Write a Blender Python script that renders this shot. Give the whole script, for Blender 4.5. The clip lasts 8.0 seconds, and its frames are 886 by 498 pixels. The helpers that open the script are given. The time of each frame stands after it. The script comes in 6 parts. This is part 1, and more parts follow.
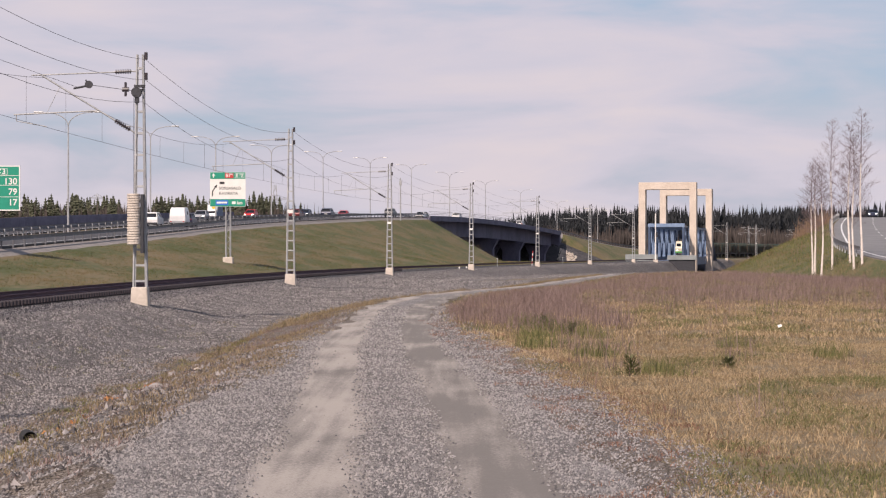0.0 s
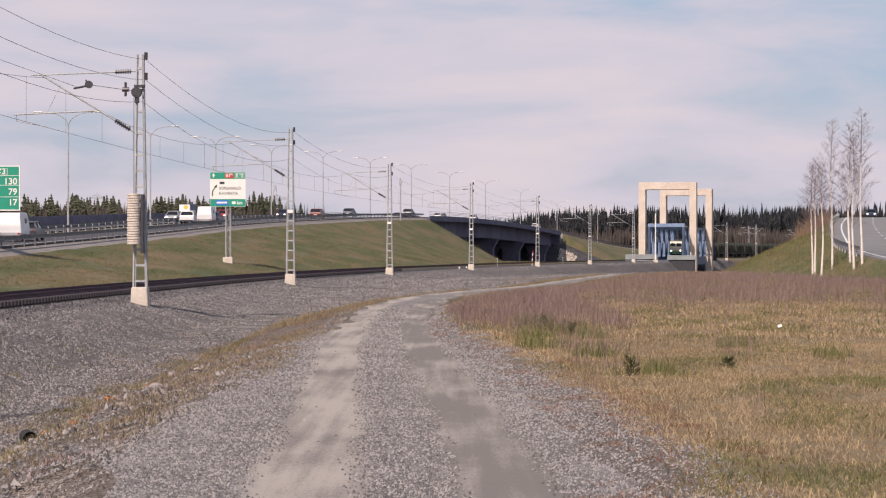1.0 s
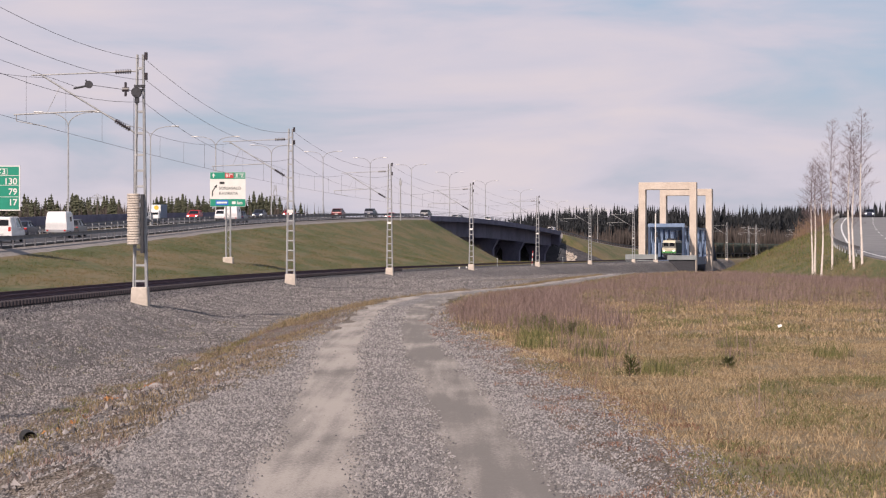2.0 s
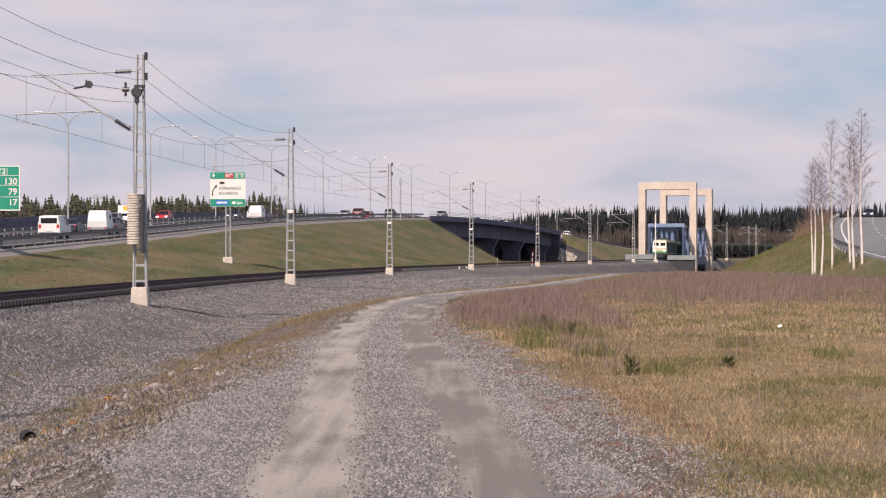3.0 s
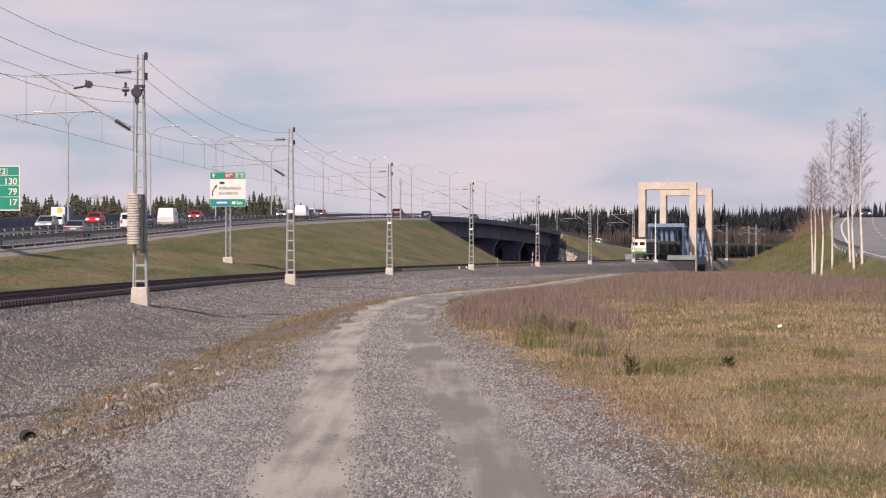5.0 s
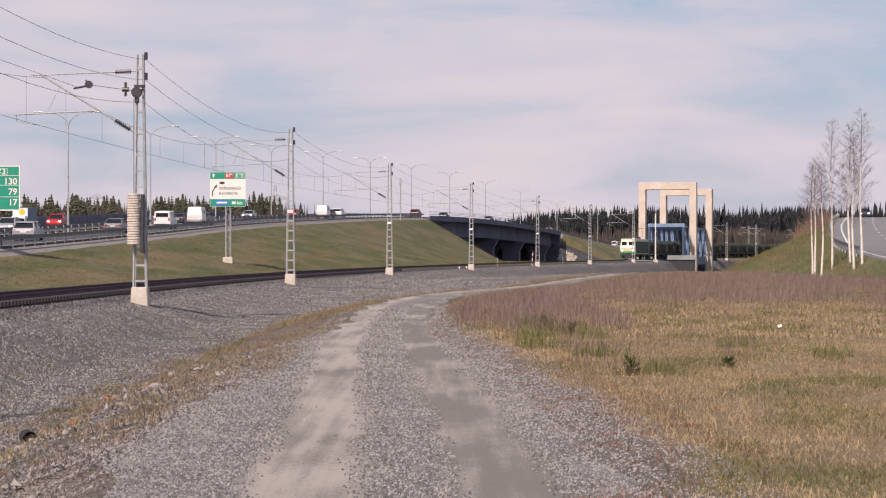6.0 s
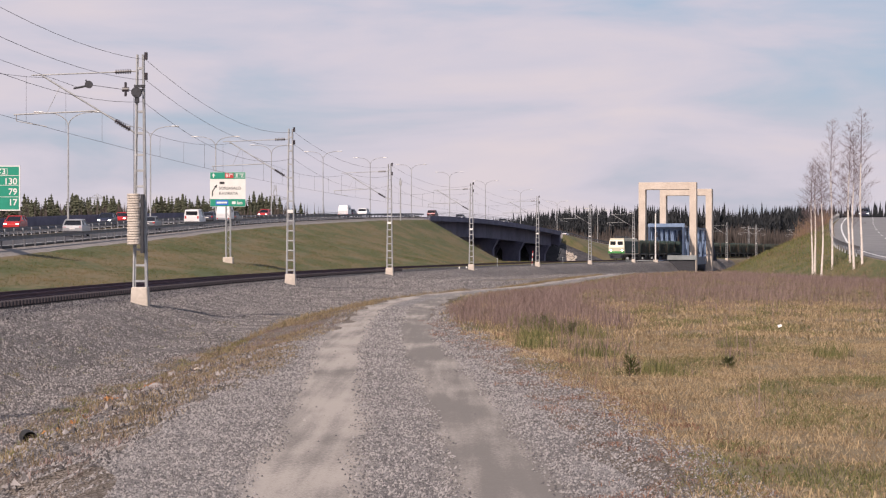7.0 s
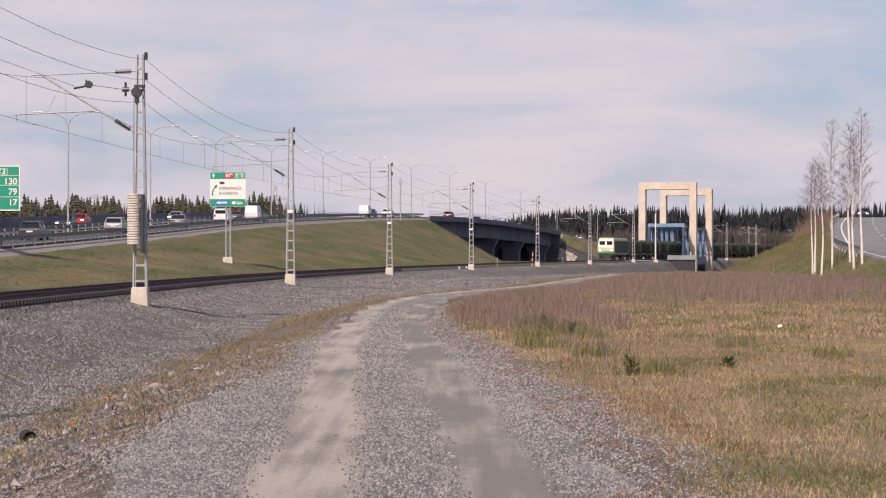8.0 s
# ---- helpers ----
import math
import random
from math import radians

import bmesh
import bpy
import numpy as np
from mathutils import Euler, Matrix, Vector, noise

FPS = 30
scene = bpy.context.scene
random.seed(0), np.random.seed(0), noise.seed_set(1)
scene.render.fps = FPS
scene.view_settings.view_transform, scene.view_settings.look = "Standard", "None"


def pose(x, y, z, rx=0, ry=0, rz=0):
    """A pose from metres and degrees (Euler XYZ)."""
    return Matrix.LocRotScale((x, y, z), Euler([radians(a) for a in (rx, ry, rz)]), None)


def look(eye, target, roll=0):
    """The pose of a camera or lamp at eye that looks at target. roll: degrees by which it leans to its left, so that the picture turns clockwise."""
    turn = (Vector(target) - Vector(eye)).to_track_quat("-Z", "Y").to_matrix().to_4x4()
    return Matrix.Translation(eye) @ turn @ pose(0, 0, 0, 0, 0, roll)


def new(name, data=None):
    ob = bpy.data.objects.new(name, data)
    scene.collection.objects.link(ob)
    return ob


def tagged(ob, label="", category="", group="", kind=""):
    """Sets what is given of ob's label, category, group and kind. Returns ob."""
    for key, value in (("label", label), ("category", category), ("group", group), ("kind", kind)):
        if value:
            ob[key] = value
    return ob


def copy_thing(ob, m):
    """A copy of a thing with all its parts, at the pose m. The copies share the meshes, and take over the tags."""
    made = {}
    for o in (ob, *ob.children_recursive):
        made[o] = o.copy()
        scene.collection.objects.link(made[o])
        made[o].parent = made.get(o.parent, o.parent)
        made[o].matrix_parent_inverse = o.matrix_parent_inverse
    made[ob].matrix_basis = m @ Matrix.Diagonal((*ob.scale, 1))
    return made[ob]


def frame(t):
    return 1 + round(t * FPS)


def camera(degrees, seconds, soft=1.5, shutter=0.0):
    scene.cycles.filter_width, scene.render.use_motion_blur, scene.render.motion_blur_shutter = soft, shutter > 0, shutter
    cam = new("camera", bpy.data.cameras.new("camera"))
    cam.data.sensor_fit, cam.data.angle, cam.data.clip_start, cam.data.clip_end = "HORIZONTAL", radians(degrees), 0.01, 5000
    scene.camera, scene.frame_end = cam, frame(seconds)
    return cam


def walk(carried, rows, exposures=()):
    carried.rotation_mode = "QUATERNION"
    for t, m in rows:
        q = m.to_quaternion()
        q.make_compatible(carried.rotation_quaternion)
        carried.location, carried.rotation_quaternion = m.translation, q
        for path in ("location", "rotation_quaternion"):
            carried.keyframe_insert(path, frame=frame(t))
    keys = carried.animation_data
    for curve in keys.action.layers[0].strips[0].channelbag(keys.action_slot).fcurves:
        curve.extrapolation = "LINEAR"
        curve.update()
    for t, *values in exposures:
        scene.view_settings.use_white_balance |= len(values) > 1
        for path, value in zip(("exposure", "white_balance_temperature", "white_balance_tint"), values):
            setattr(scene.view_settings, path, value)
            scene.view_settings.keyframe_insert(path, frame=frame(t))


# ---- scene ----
cam = camera(21.15, 8.0, soft=1.18)
EYE = pose(0, 0, 1.7, 90.068, 0, 0)
walk(cam, [(0.0, EYE), (8.0, EYE)], exposures=[(0.0, 0.0, 6650, 19), (8.0, 0.0, 6650, 19)])

# ---- world and sun ----
SUN_AZ = radians(-153)      # the sun's bearing, clockwise from +y
SUN_EL = radians(41)


def build_world():
    world = bpy.data.worlds.new("sky")
    scene.world = world
    world.use_nodes = True
    nt = world.node_tree
    nt.nodes.clear()
    out = nt.nodes.new("ShaderNodeOutputWorld")
    bg = nt.nodes.new("ShaderNodeBackground")
    bg.inputs["Strength"].default_value = 0.093
    sky = nt.nodes.new("ShaderNodeTexSky")
    sky.sky_type = "NISHITA"
    sky.sun_disc = False
    sky.sun_elevation = SUN_EL
    sky.sun_rotation = SUN_AZ
    sky.air_density, sky.dust_density, sky.ozone_density = 1.0, 1.5, 1.0
    co = nt.nodes.new("ShaderNodeTexCoord")
    mp = nt.nodes.new("ShaderNodeMapping")
    mp.inputs["Scale"].default_value = (7.0, 7.0, 36.0)
    mp.inputs["Location"].default_value = (1.2, 0.0, 0.3)
    nz = nt.nodes.new("ShaderNodeTexNoise")
    nz.inputs["Scale"].default_value = 1.0
    nz.inputs["Detail"].default_value = 7.0
    nz.inputs["Roughness"].default_value = 0.52
    nz.inputs["Distortion"].default_value = 0.35
    # the cloud veil thins out higher up towards the east
    thin = nt.nodes.new("ShaderNodeVectorMath")
    thin.operation = "DOT_PRODUCT"
    thin.inputs[1].default_value = (1.5, 0.0, 5.0)
    clear = nt.nodes.new("ShaderNodeMapRange")
    clear.inputs["From Min"].default_value, clear.inputs["From Max"].default_value = 0.42, 0.74
    clear.inputs["To Min"].default_value, clear.inputs["To Max"].default_value = 0.0, 0.13
    veil = nt.nodes.new("ShaderNodeMath")
    veil.operation = "SUBTRACT"
    nt.links.new(co.outputs["Generated"], thin.inputs[0])
    nt.links.new(thin.outputs["Value"], clear.inputs["Value"])
    nt.links.new(nz.outputs["Fac"], veil.inputs[0])
    nt.links.new(clear.outputs[0], veil.inputs[1])
    ramp = nt.nodes.new("ShaderNodeValToRGB")
    ramp.color_ramp.elements[0].position = 0.34
    ramp.color_ramp.elements[1].position = 0.52
    ramp.color_ramp.elements[0].color = (0.72, 0.72, 0.72, 1)
    ramp.color_ramp.elements[1].color = (0.97, 0.97, 0.97, 1)
    tint = nt.nodes.new("ShaderNodeValToRGB")
    tint.color_ramp.elements[0].position = 0.30
    tint.color_ramp.elements[1].position = 0.66
    tint.color_ramp.elements[0].color = (4.4, 5.75, 7.4, 1)
    tint.color_ramp.elements[1].color = (7.55, 7.12, 7.4, 1)
    middle = tint.color_ramp.elements.new(0.45)
    middle.color = (6.3, 6.45, 7.4, 1)
    # high overhead the veil breaks up and the clear sky shows
    split = nt.nodes.new("ShaderNodeSeparateXYZ")
    nt.links.new(co.outputs["Generated"], split.inputs[0])
    high = nt.nodes.new("ShaderNodeMapRange")
    high.inputs["From Min"].default_value, high.inputs["From Max"].default_value = 0.12, 0.5
    high.inputs["To Min"].default_value, high.inputs["To Max"].default_value = 1.0, 0.3
    nt.links.new(split.outputs["Z"], high.inputs["Value"])
    cover = nt.nodes.new("ShaderNodeMath")
    cover.operation = "MULTIPLY"
    nt.links.new(high.outputs[0], cover.inputs[0])
    nt.links.new(ramp.outputs["Color"], cover.inputs[1])
    mix = nt.nodes.new("ShaderNodeMixRGB")
    for a, b in ((co.outputs["Generated"], mp.inputs["Vector"]), (mp.outputs["Vector"], nz.inputs["Vector"]),
                 (veil.outputs[0], ramp.inputs["Fac"]), (veil.outputs[0], tint.inputs["Fac"]),
                 (cover.outputs[0], mix.inputs["Fac"]), (sky.outputs["Color"], mix.inputs["Color1"]),
                 (tint.outputs["Color"], mix.inputs["Color2"]), (mix.outputs["Color"], bg.inputs["Color"]),
                 (bg.outputs["Background"], out.inputs["Surface"])):
        nt.links.new(a, b)


build_world()
sun = new("sun", bpy.data.lights.new("sun", "SUN"))
sun.data.energy, sun.data.angle, sun.data.color = 4.5, radians(0.6), (1.0, 0.9, 0.78)
far = Vector((math.sin(SUN_AZ) * math.cos(SUN_EL), math.cos(SUN_AZ) * math.cos(SUN_EL), math.sin(SUN_EL))) * 100
sun.matrix_world = look(far, (0, 0, 0))


# ---- materials ----
def material(name, low, high, scale=4.0, rough=0.8, metal=0.0, bump=0.0, fine=None, stretch=(1, 1, 1), island=0.0, spec=0.5, emit=None, sharp=(0.36, 0.64)):
    """Two colours mixed by noise at two scales, with relief."""
    m = bpy.data.materials.new(name)
    m.use_nodes = True
    nt = m.node_tree
    bsdf = nt.nodes["Principled BSDF"]
    bsdf.inputs["Roughness"].default_value = rough
    bsdf.inputs["Metallic"].default_value = metal
    bsdf.inputs["Specular IOR Level"].default_value = spec
    co = nt.nodes.new("ShaderNodeTexCoord")
    mp = nt.nodes.new("ShaderNodeMapping")
    mp.inputs["Scale"].default_value = stretch
    nt.links.new(co.outputs["Object"], mp.inputs["Vector"])
    big = nt.nodes.new("ShaderNodeTexNoise")
    big.inputs["Scale"].default_value = scale
    big.inputs["Detail"].default_value = 5.0
    small = nt.nodes.new("ShaderNodeTexNoise")
    small.inputs["Scale"].default_value = fine or scale * 9
    small.inputs["Detail"].default_value = 4.0
    add = nt.nodes.new("ShaderNodeMath")
    add.operation = "MULTIPLY_ADD"
    add.inputs[1].default_value = 0.6
    for n in (big, small):
        nt.links.new(mp.outputs["Vector"], n.inputs["Vector"])
    half = nt.nodes.new("ShaderNodeMath")
    half.operation = "MULTIPLY"
    half.inputs[1].default_value = 0.4
    nt.links.new(small.outputs["Fac"], half.inputs[0])
    nt.links.new(big.outputs["Fac"], add.inputs[0])
    nt.links.new(half.outputs[0], add.inputs[2])
    value = add.outputs[0]
    if island:
        geo = nt.nodes.new("ShaderNodeNewGeometry")
        jit = nt.nodes.new("ShaderNodeMath")
        jit.operation = "MULTIPLY_ADD"
        jit.inputs[1].default_value = island
        nt.links.new(geo.outputs["Random Per Island"], jit.inputs[0])
        nt.links.new(value, jit.inputs[2])
        sub = nt.nodes.new("ShaderNodeMath")
        sub.operation = "SUBTRACT"
        sub.inputs[1].default_value = island / 2
        nt.links.new(jit.outputs[0], sub.inputs[0])
        value = sub.outputs[0]
    ramp = nt.nodes.new("ShaderNodeValToRGB")
    ramp.color_ramp.elements[0].position, ramp.color_ramp.elements[1].position = sharp
    ramp.color_ramp.elements[0].color, ramp.color_ramp.elements[1].color = (*low, 1), (*high, 1)
    nt.links.new(value, ramp.inputs["Fac"])
    nt.links.new(ramp.outputs["Color"], bsdf.inputs["Base Color"])
    if bump:
        bp = nt.nodes.new("ShaderNodeBump")
        bp.inputs["Strength"].default_value = min(1.0, bump)
        bp.inputs["Distance"].default_value = 0.05
        nt.links.new(small.outputs["Fac"], bp.inputs["Height"])
        nt.links.new(bp.outputs["Normal"], bsdf.inputs["Normal"])
    if emit:
        bsdf.inputs["Emission Color"].default_value = (*emit[0], 1)
        bsdf.inputs["Emission Strength"].default_value = emit[1]
    return m


M_FIELD = material("dry_field_soil", (0.11, 0.085, 0.05), (0.25, 0.195, 0.115), 0.9, 0.95, bump=0.6, fine=9)
M_SLOPE = material("spring_turf", (0.17, 0.128, 0.064), (0.075, 0.088, 0.026), 0.14, 0.95, bump=1.0, fine=2.2, stretch=(1.4, 0.5, 1.4), sharp=(0.42, 0.56))


def stony(name, low, high, gap, cells, fines=None, tracks=False, relief=0.03):
    """Loose stones: cells of their own tone with dark gaps; on the lane, compacted wheel tracks."""
    m = bpy.data.materials.new(name)
    m.use_nodes = True
    nt = m.node_tree
    N, L = nt.nodes.new, nt.links.new
    bsdf = nt.nodes["Principled BSDF"]
    bsdf.inputs["Roughness"].default_value = 0.92
    bsdf.inputs["Specular IOR Level"].default_value = 0.25
    co = N("ShaderNodeTexCoord")
    vor = N("ShaderNodeTexVoronoi")
    vor.inputs["Scale"].default_value = cells
    edge = N("ShaderNodeTexVoronoi")
    edge.inputs["Scale"].default_value = cells
    edge.feature = "DISTANCE_TO_EDGE"
    coarse = N("ShaderNodeTexVoronoi")
    coarse.inputs["Scale"].default_value = cells * 0.31
    big = N("ShaderNodeTexNoise")
    big.inputs["Scale"].default_value = 0.5
    big.inputs["Detail"].default_value = 6.0
    for n in (vor, edge, coarse, big):
        L(co.outputs["Object"], n.inputs["Vector"])
    sep = N("ShaderNodeSeparateColor")
    L(vor.outputs["Color"], sep.inputs[0])
    sep2 = N("ShaderNodeSeparateColor")
    L(coarse.outputs["Color"], sep2.inputs[0])

    def math_node(op, a, b, c=None):
        n = N("ShaderNodeMath")
        n.operation = op
        for i, v in enumerate((a, b, c)):
            if v is None:
                continue
            if isinstance(v, (int, float)):
                n.inputs[i].default_value = v
            else:
                L(v, n.inputs[i])
        return n.outputs[0]
    tone = math_node("MULTIPLY_ADD", sep.outputs[0], 0.55, math_node("MULTIPLY_ADD", sep2.outputs[1], 0.25, math_node("MULTIPLY_ADD", big.outputs["Fac"], 0.8, -0.3)))
    ramp = N("ShaderNodeValToRGB")
    ramp.color_ramp.elements[0].position, ramp.color_ramp.elements[1].position = 0.1, 0.95
    ramp.color_ramp.elements[0].color, ramp.color_ramp.elements[1].color = (*low, 1), (*high, 1)
    L(tone, ramp.inputs["Fac"])
    deep = N("ShaderNodeMapRange")
    deep.inputs["From Min"].default_value, deep.inputs["From Max"].default_value = 0.0, 0.16
    L(edge.outputs["Distance"], deep.inputs["Value"])
    stone = N("ShaderNodeMixRGB")
    stone.inputs["Color1"].default_value = (*gap, 1)
    L(deep.outputs[0], stone.inputs["Fac"])
    L(ramp.outputs["Color"], stone.inputs["Color2"])
    colour = stone.outputs["Color"]
    height = math_node("MULTIPLY_ADD", deep.outputs[0], 0.6, math_node("MULTIPLY", sep.outputs[1], 0.5))
    if tracks:
        at = N("ShaderNodeAttribute")
        at.attribute_name = "across"
        wob = N("ShaderNodeTexNoise")
        wob.inputs["Scale"].default_value = 0.35
        L(co.outputs["Object"], wob.inputs["Vector"])
        lean = math_node("MULTIPLY_ADD", wob.outputs["Fac"], 0.24, math_node("SUBTRACT", at.outputs["Fac"], 0.12))
        dist = math_node("ABSOLUTE", math_node("SUBTRACT", math_node("ABSOLUTE", lean, 0), 0.76), 0)
        frag = N("ShaderNodeTexNoise")
        frag.inputs["Scale"].default_value = 3.0
        frag.inputs["Detail"].default_value = 9.0
        frag.inputs["Roughness"].default_value = 0.75
        stretch = N("ShaderNodeMapping")
        stretch.inputs["Scale"].default_value = (2.2, 0.5, 1)
        L(co.outputs["Object"], stretch.inputs["Vector"])
        L(stretch.outputs["Vector"], frag.inputs["Vector"])
        worn = N("ShaderNodeMapRange")
        worn.inputs["From Min"].default_value, worn.inputs["From Max"].default_value = 0.56, 0.34
        worn.clamp = True
        L(math_node("MULTIPLY_ADD", frag.outputs["Fac"], 0.42, math_node("SUBTRACT", dist, 0.2)), worn.inputs["Value"])
        sand = N("ShaderNodeTexNoise")
        sand.inputs["Scale"].default_value = 0.5
        sand.inputs["Detail"].default_value = 7.0
        mp = N("ShaderNodeMapping")
        mp.inputs["Scale"].default_value = (2.0, 0.42, 1)
        L(co.outputs["Object"], mp.inputs["Vector"])
        L(mp.outputs["Vector"], sand.inputs["Vector"])
        sr = N("ShaderNodeValToRGB")
        sr.color_ramp.elements[0].position, sr.color_ramp.elements[1].position = 0.43, 0.55
        sr.color_ramp.elements[0].color, sr.color_ramp.elements[1].color = (*fines[0], 1), (*fines[1], 1)
        streak = N("ShaderNodeTexNoise")
        streak.inputs["Scale"].default_value = 1.0
        streak.inputs["Detail"].default_value = 6.0
        mp2 = N("ShaderNodeMapping")
        mp2.inputs["Scale"].default_value = (7.0, 0.2, 1)
        L(co.outputs["Object"], mp2.inputs["Vector"])
        L(mp2.outputs["Vector"], streak.inputs["Vector"])
        grit = N("ShaderNodeTexNoise")
        grit.inputs["Scale"].default_value = 45.0
        grit.inputs["Detail"].default_value = 3.0
        L(co.outputs["Object"], grit.inputs["Vector"])
        side = N("ShaderNodeMapRange")
        side.inputs["From Min"].default_value, side.inputs["From Max"].default_value = -0.3, 0.3
        side.inputs["To Min"].default_value, side.inputs["To Max"].default_value = 0.02, -0.05
        L(at.outputs["Fac"], side.inputs["Value"])
        damp = side.outputs[0]
        both = math_node("MULTIPLY_ADD", sand.outputs["Fac"], 0.5, math_node("MULTIPLY_ADD", streak.outputs["Fac"], 0.22, math_node("MULTIPLY_ADD", grit.outputs["Fac"], 0.28, damp)))
        L(both, sr.inputs["Fac"])
        mix = N("ShaderNodeMixRGB")
        L(math_node("MULTIPLY", worn.outputs[0], 0.92), mix.inputs["Fac"])
        L(colour, mix.inputs["Color1"])
        L(sr.outputs["Color"], mix.inputs["Color2"])
        colour = mix.outputs["Color"]
        height = math_node("MULTIPLY", height, math_node("MULTIPLY_ADD", worn.outputs[0], -0.85, 1.0))
    L(colour, bsdf.inputs["Base Color"])
    bp = N("ShaderNodeBump")
    bp.inputs["Strength"].default_value = 0.9
    bp.inputs["Distance"].default_value = relief
    L(height, bp.inputs["Height"])
    L(bp.outputs["Normal"], bsdf.inputs["Normal"])
    return m


M_BANK = stony("crushed_stone", (0.13, 0.118, 0.112), (0.38, 0.352, 0.335), (0.06, 0.052, 0.047), 14.0, relief=0.03)
M_VERGE = stony("stony_verge_soil", (0.13, 0.105, 0.082), (0.36, 0.315, 0.275), (0.085, 0.066, 0.05), 20.0, relief=0.03)
M_SHOULDER = material("road_shoulder_gravel", (0.2, 0.18, 0.165), (0.32, 0.29, 0.27), 1.5, 0.95, bump=0.5)
M_BALLAST = stony("track_ballast", (0.06, 0.057, 0.062), (0.2, 0.19, 0.195), (0.02, 0.019, 0.02), 12.0, relief=0.05)
M_GRAVEL = stony("road_gravel", (0.14, 0.131, 0.128), (0.46, 0.428, 0.41), (0.16, 0.149, 0.14), 27.0,
                 fines=((0.19, 0.172, 0.154), (0.41, 0.366, 0.322)), tracks=True, relief=0.012)
M_ASPHALT = material("asphalt", (0.045, 0.045, 0.05), (0.085, 0.083, 0.085), 0.8, 0.85, bump=0.2)
M_ASPHALT_OLD = material("worn_asphalt", (0.17, 0.165, 0.165), (0.24, 0.235, 0.23), 0.3, 0.85, bump=0.2)
M_PAINT = material("road_paint", (0.6, 0.6, 0.58), (0.8, 0.8, 0.78), 3, 0.7)
M_CONCRETE = material("pale_concrete", (0.5, 0.43, 0.36), (0.66, 0.58, 0.5), 1.5, 0.85, bump=0.15)
M_PORTAL = material("portal_concrete", (0.54, 0.45, 0.37), (0.67, 0.575, 0.485), 0.4, 0.8, bump=0.1)
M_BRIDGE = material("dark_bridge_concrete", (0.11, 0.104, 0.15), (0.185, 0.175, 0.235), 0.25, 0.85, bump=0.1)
M_GALV = material("galvanised_steel", (0.32, 0.325, 0.33), (0.48, 0.48, 0.48), 3, 0.65, 0.3)
# Guardrail steel darkened to paint in the shade on the rails' right-hand faces.
M_GUARD = material("shade_dark_guardrail", (0.09, 0.09, 0.102), (0.16, 0.16, 0.175), 2, 0.6, 0.3)
M_HILLBRUSH = material("reddish_brush", (0.15, 0.095, 0.06), (0.27, 0.175, 0.115), 0.3, 0.95, island=0.5)
M_SLOPEGRASS = material("embankment_grass", (0.19, 0.142, 0.07), (0.09, 0.1, 0.032), 0.14, 0.95, fine=2.2, stretch=(1.4, 0.5, 1.4), sharp=(0.42, 0.56), island=0.2)
M_CREAM = material("cream_paint", (0.54, 0.49, 0.36), (0.64, 0.585, 0.44), 0.8, 0.4)
M_PEBBLE = material("pale_pebbles", (0.12, 0.113, 0.114), (0.335, 0.312, 0.3), 0.6, 0.9, island=0.9, spec=0.2)
M_RAILSTEEL = material("rusty_rail", (0.055, 0.02, 0.03), (0.1, 0.042, 0.056), 2, 0.7, 0.2)
M_TRUSS = material("light_blue_truss_paint", (0.15, 0.22, 0.35), (0.22, 0.3, 0.44), 0.8, 0.55)
M_SLEEPER = material("concrete_sleeper", (0.035, 0.028, 0.032), (0.065, 0.052, 0.058), 2, 0.9)
M_WIRE = material("copper_wire", (0.10, 0.09, 0.10), (0.16, 0.15, 0.15), 5, 0.6, 0.3)
M_DARK = material("dark_steel", (0.03, 0.03, 0.035), (0.06, 0.06, 0.07), 5, 0.6, 0.3)
M_INSUL = material("brown_porcelain", (0.035, 0.03, 0.035), (0.07, 0.055, 0.06), 5, 0.3)
M_BLUE = material("blue_grey_paint", (0.03, 0.05, 0.1), (0.06, 0.095, 0.165), 0.8, 0.55)
M_PALE_BLUE = material("faded_blue_paint", (0.09, 0.135, 0.225), (0.15, 0.21, 0.31), 0.8, 0.55)
M_SIGN_GREEN = material("sign_green", (0.0, 0.24, 0.15), (0.005, 0.28, 0.18), 2, 0.5)
M_SIGN_WHITE = material("sign_white", (0.72, 0.70, 0.66), (0.8, 0.78, 0.74), 2, 0.5)
M_SIGN_RED = material("sign_red", (0.5, 0.03, 0.03), (0.55, 0.05, 0.05), 2, 0.5)
M_SIGN_BLUE = material("sign_blue", (0.02, 0.14, 0.5), (0.03, 0.17, 0.55), 2, 0.5)
M_BLACK = material("black_letters", (0.02, 0.02, 0.02), (0.03, 0.03, 0.03), 2, 0.6)
M_SPRUCE = material("spruce_needles", (0.042, 0.047, 0.028), (0.1, 0.104, 0.06), 0.5, 0.9, island=0.35)
# Needle colour greyed towards blue to paint in distance haze.
M_FARWOOD = material("hazed_far_needles", (0.03, 0.033, 0.037), (0.047, 0.049, 0.052), 0.05, 1.0, island=0.4, spec=0.0)
M_BROWNWOOD = material("leafless_brush", (0.052, 0.042, 0.038), (0.1, 0.08, 0.07), 0.1, 0.95, island=0.5)
M_BARK = material("spruce_bark", (0.09, 0.06, 0.045), (0.17, 0.12, 0.09), 3, 0.9, bump=0.4)
M_BIRCH = material("birch_bark", (0.62, 0.54, 0.48), (0.82, 0.74, 0.68), 1.2, 0.8, stretch=(1, 1, 3))
M_TWIG = material("birch_twigs", (0.13, 0.09, 0.09), (0.22, 0.16, 0.16), 1, 0.9)
M_STRAW = material("dry_grass", (0.19, 0.13, 0.07), (0.47, 0.35, 0.205), 0.35, 0.95, island=0.6)
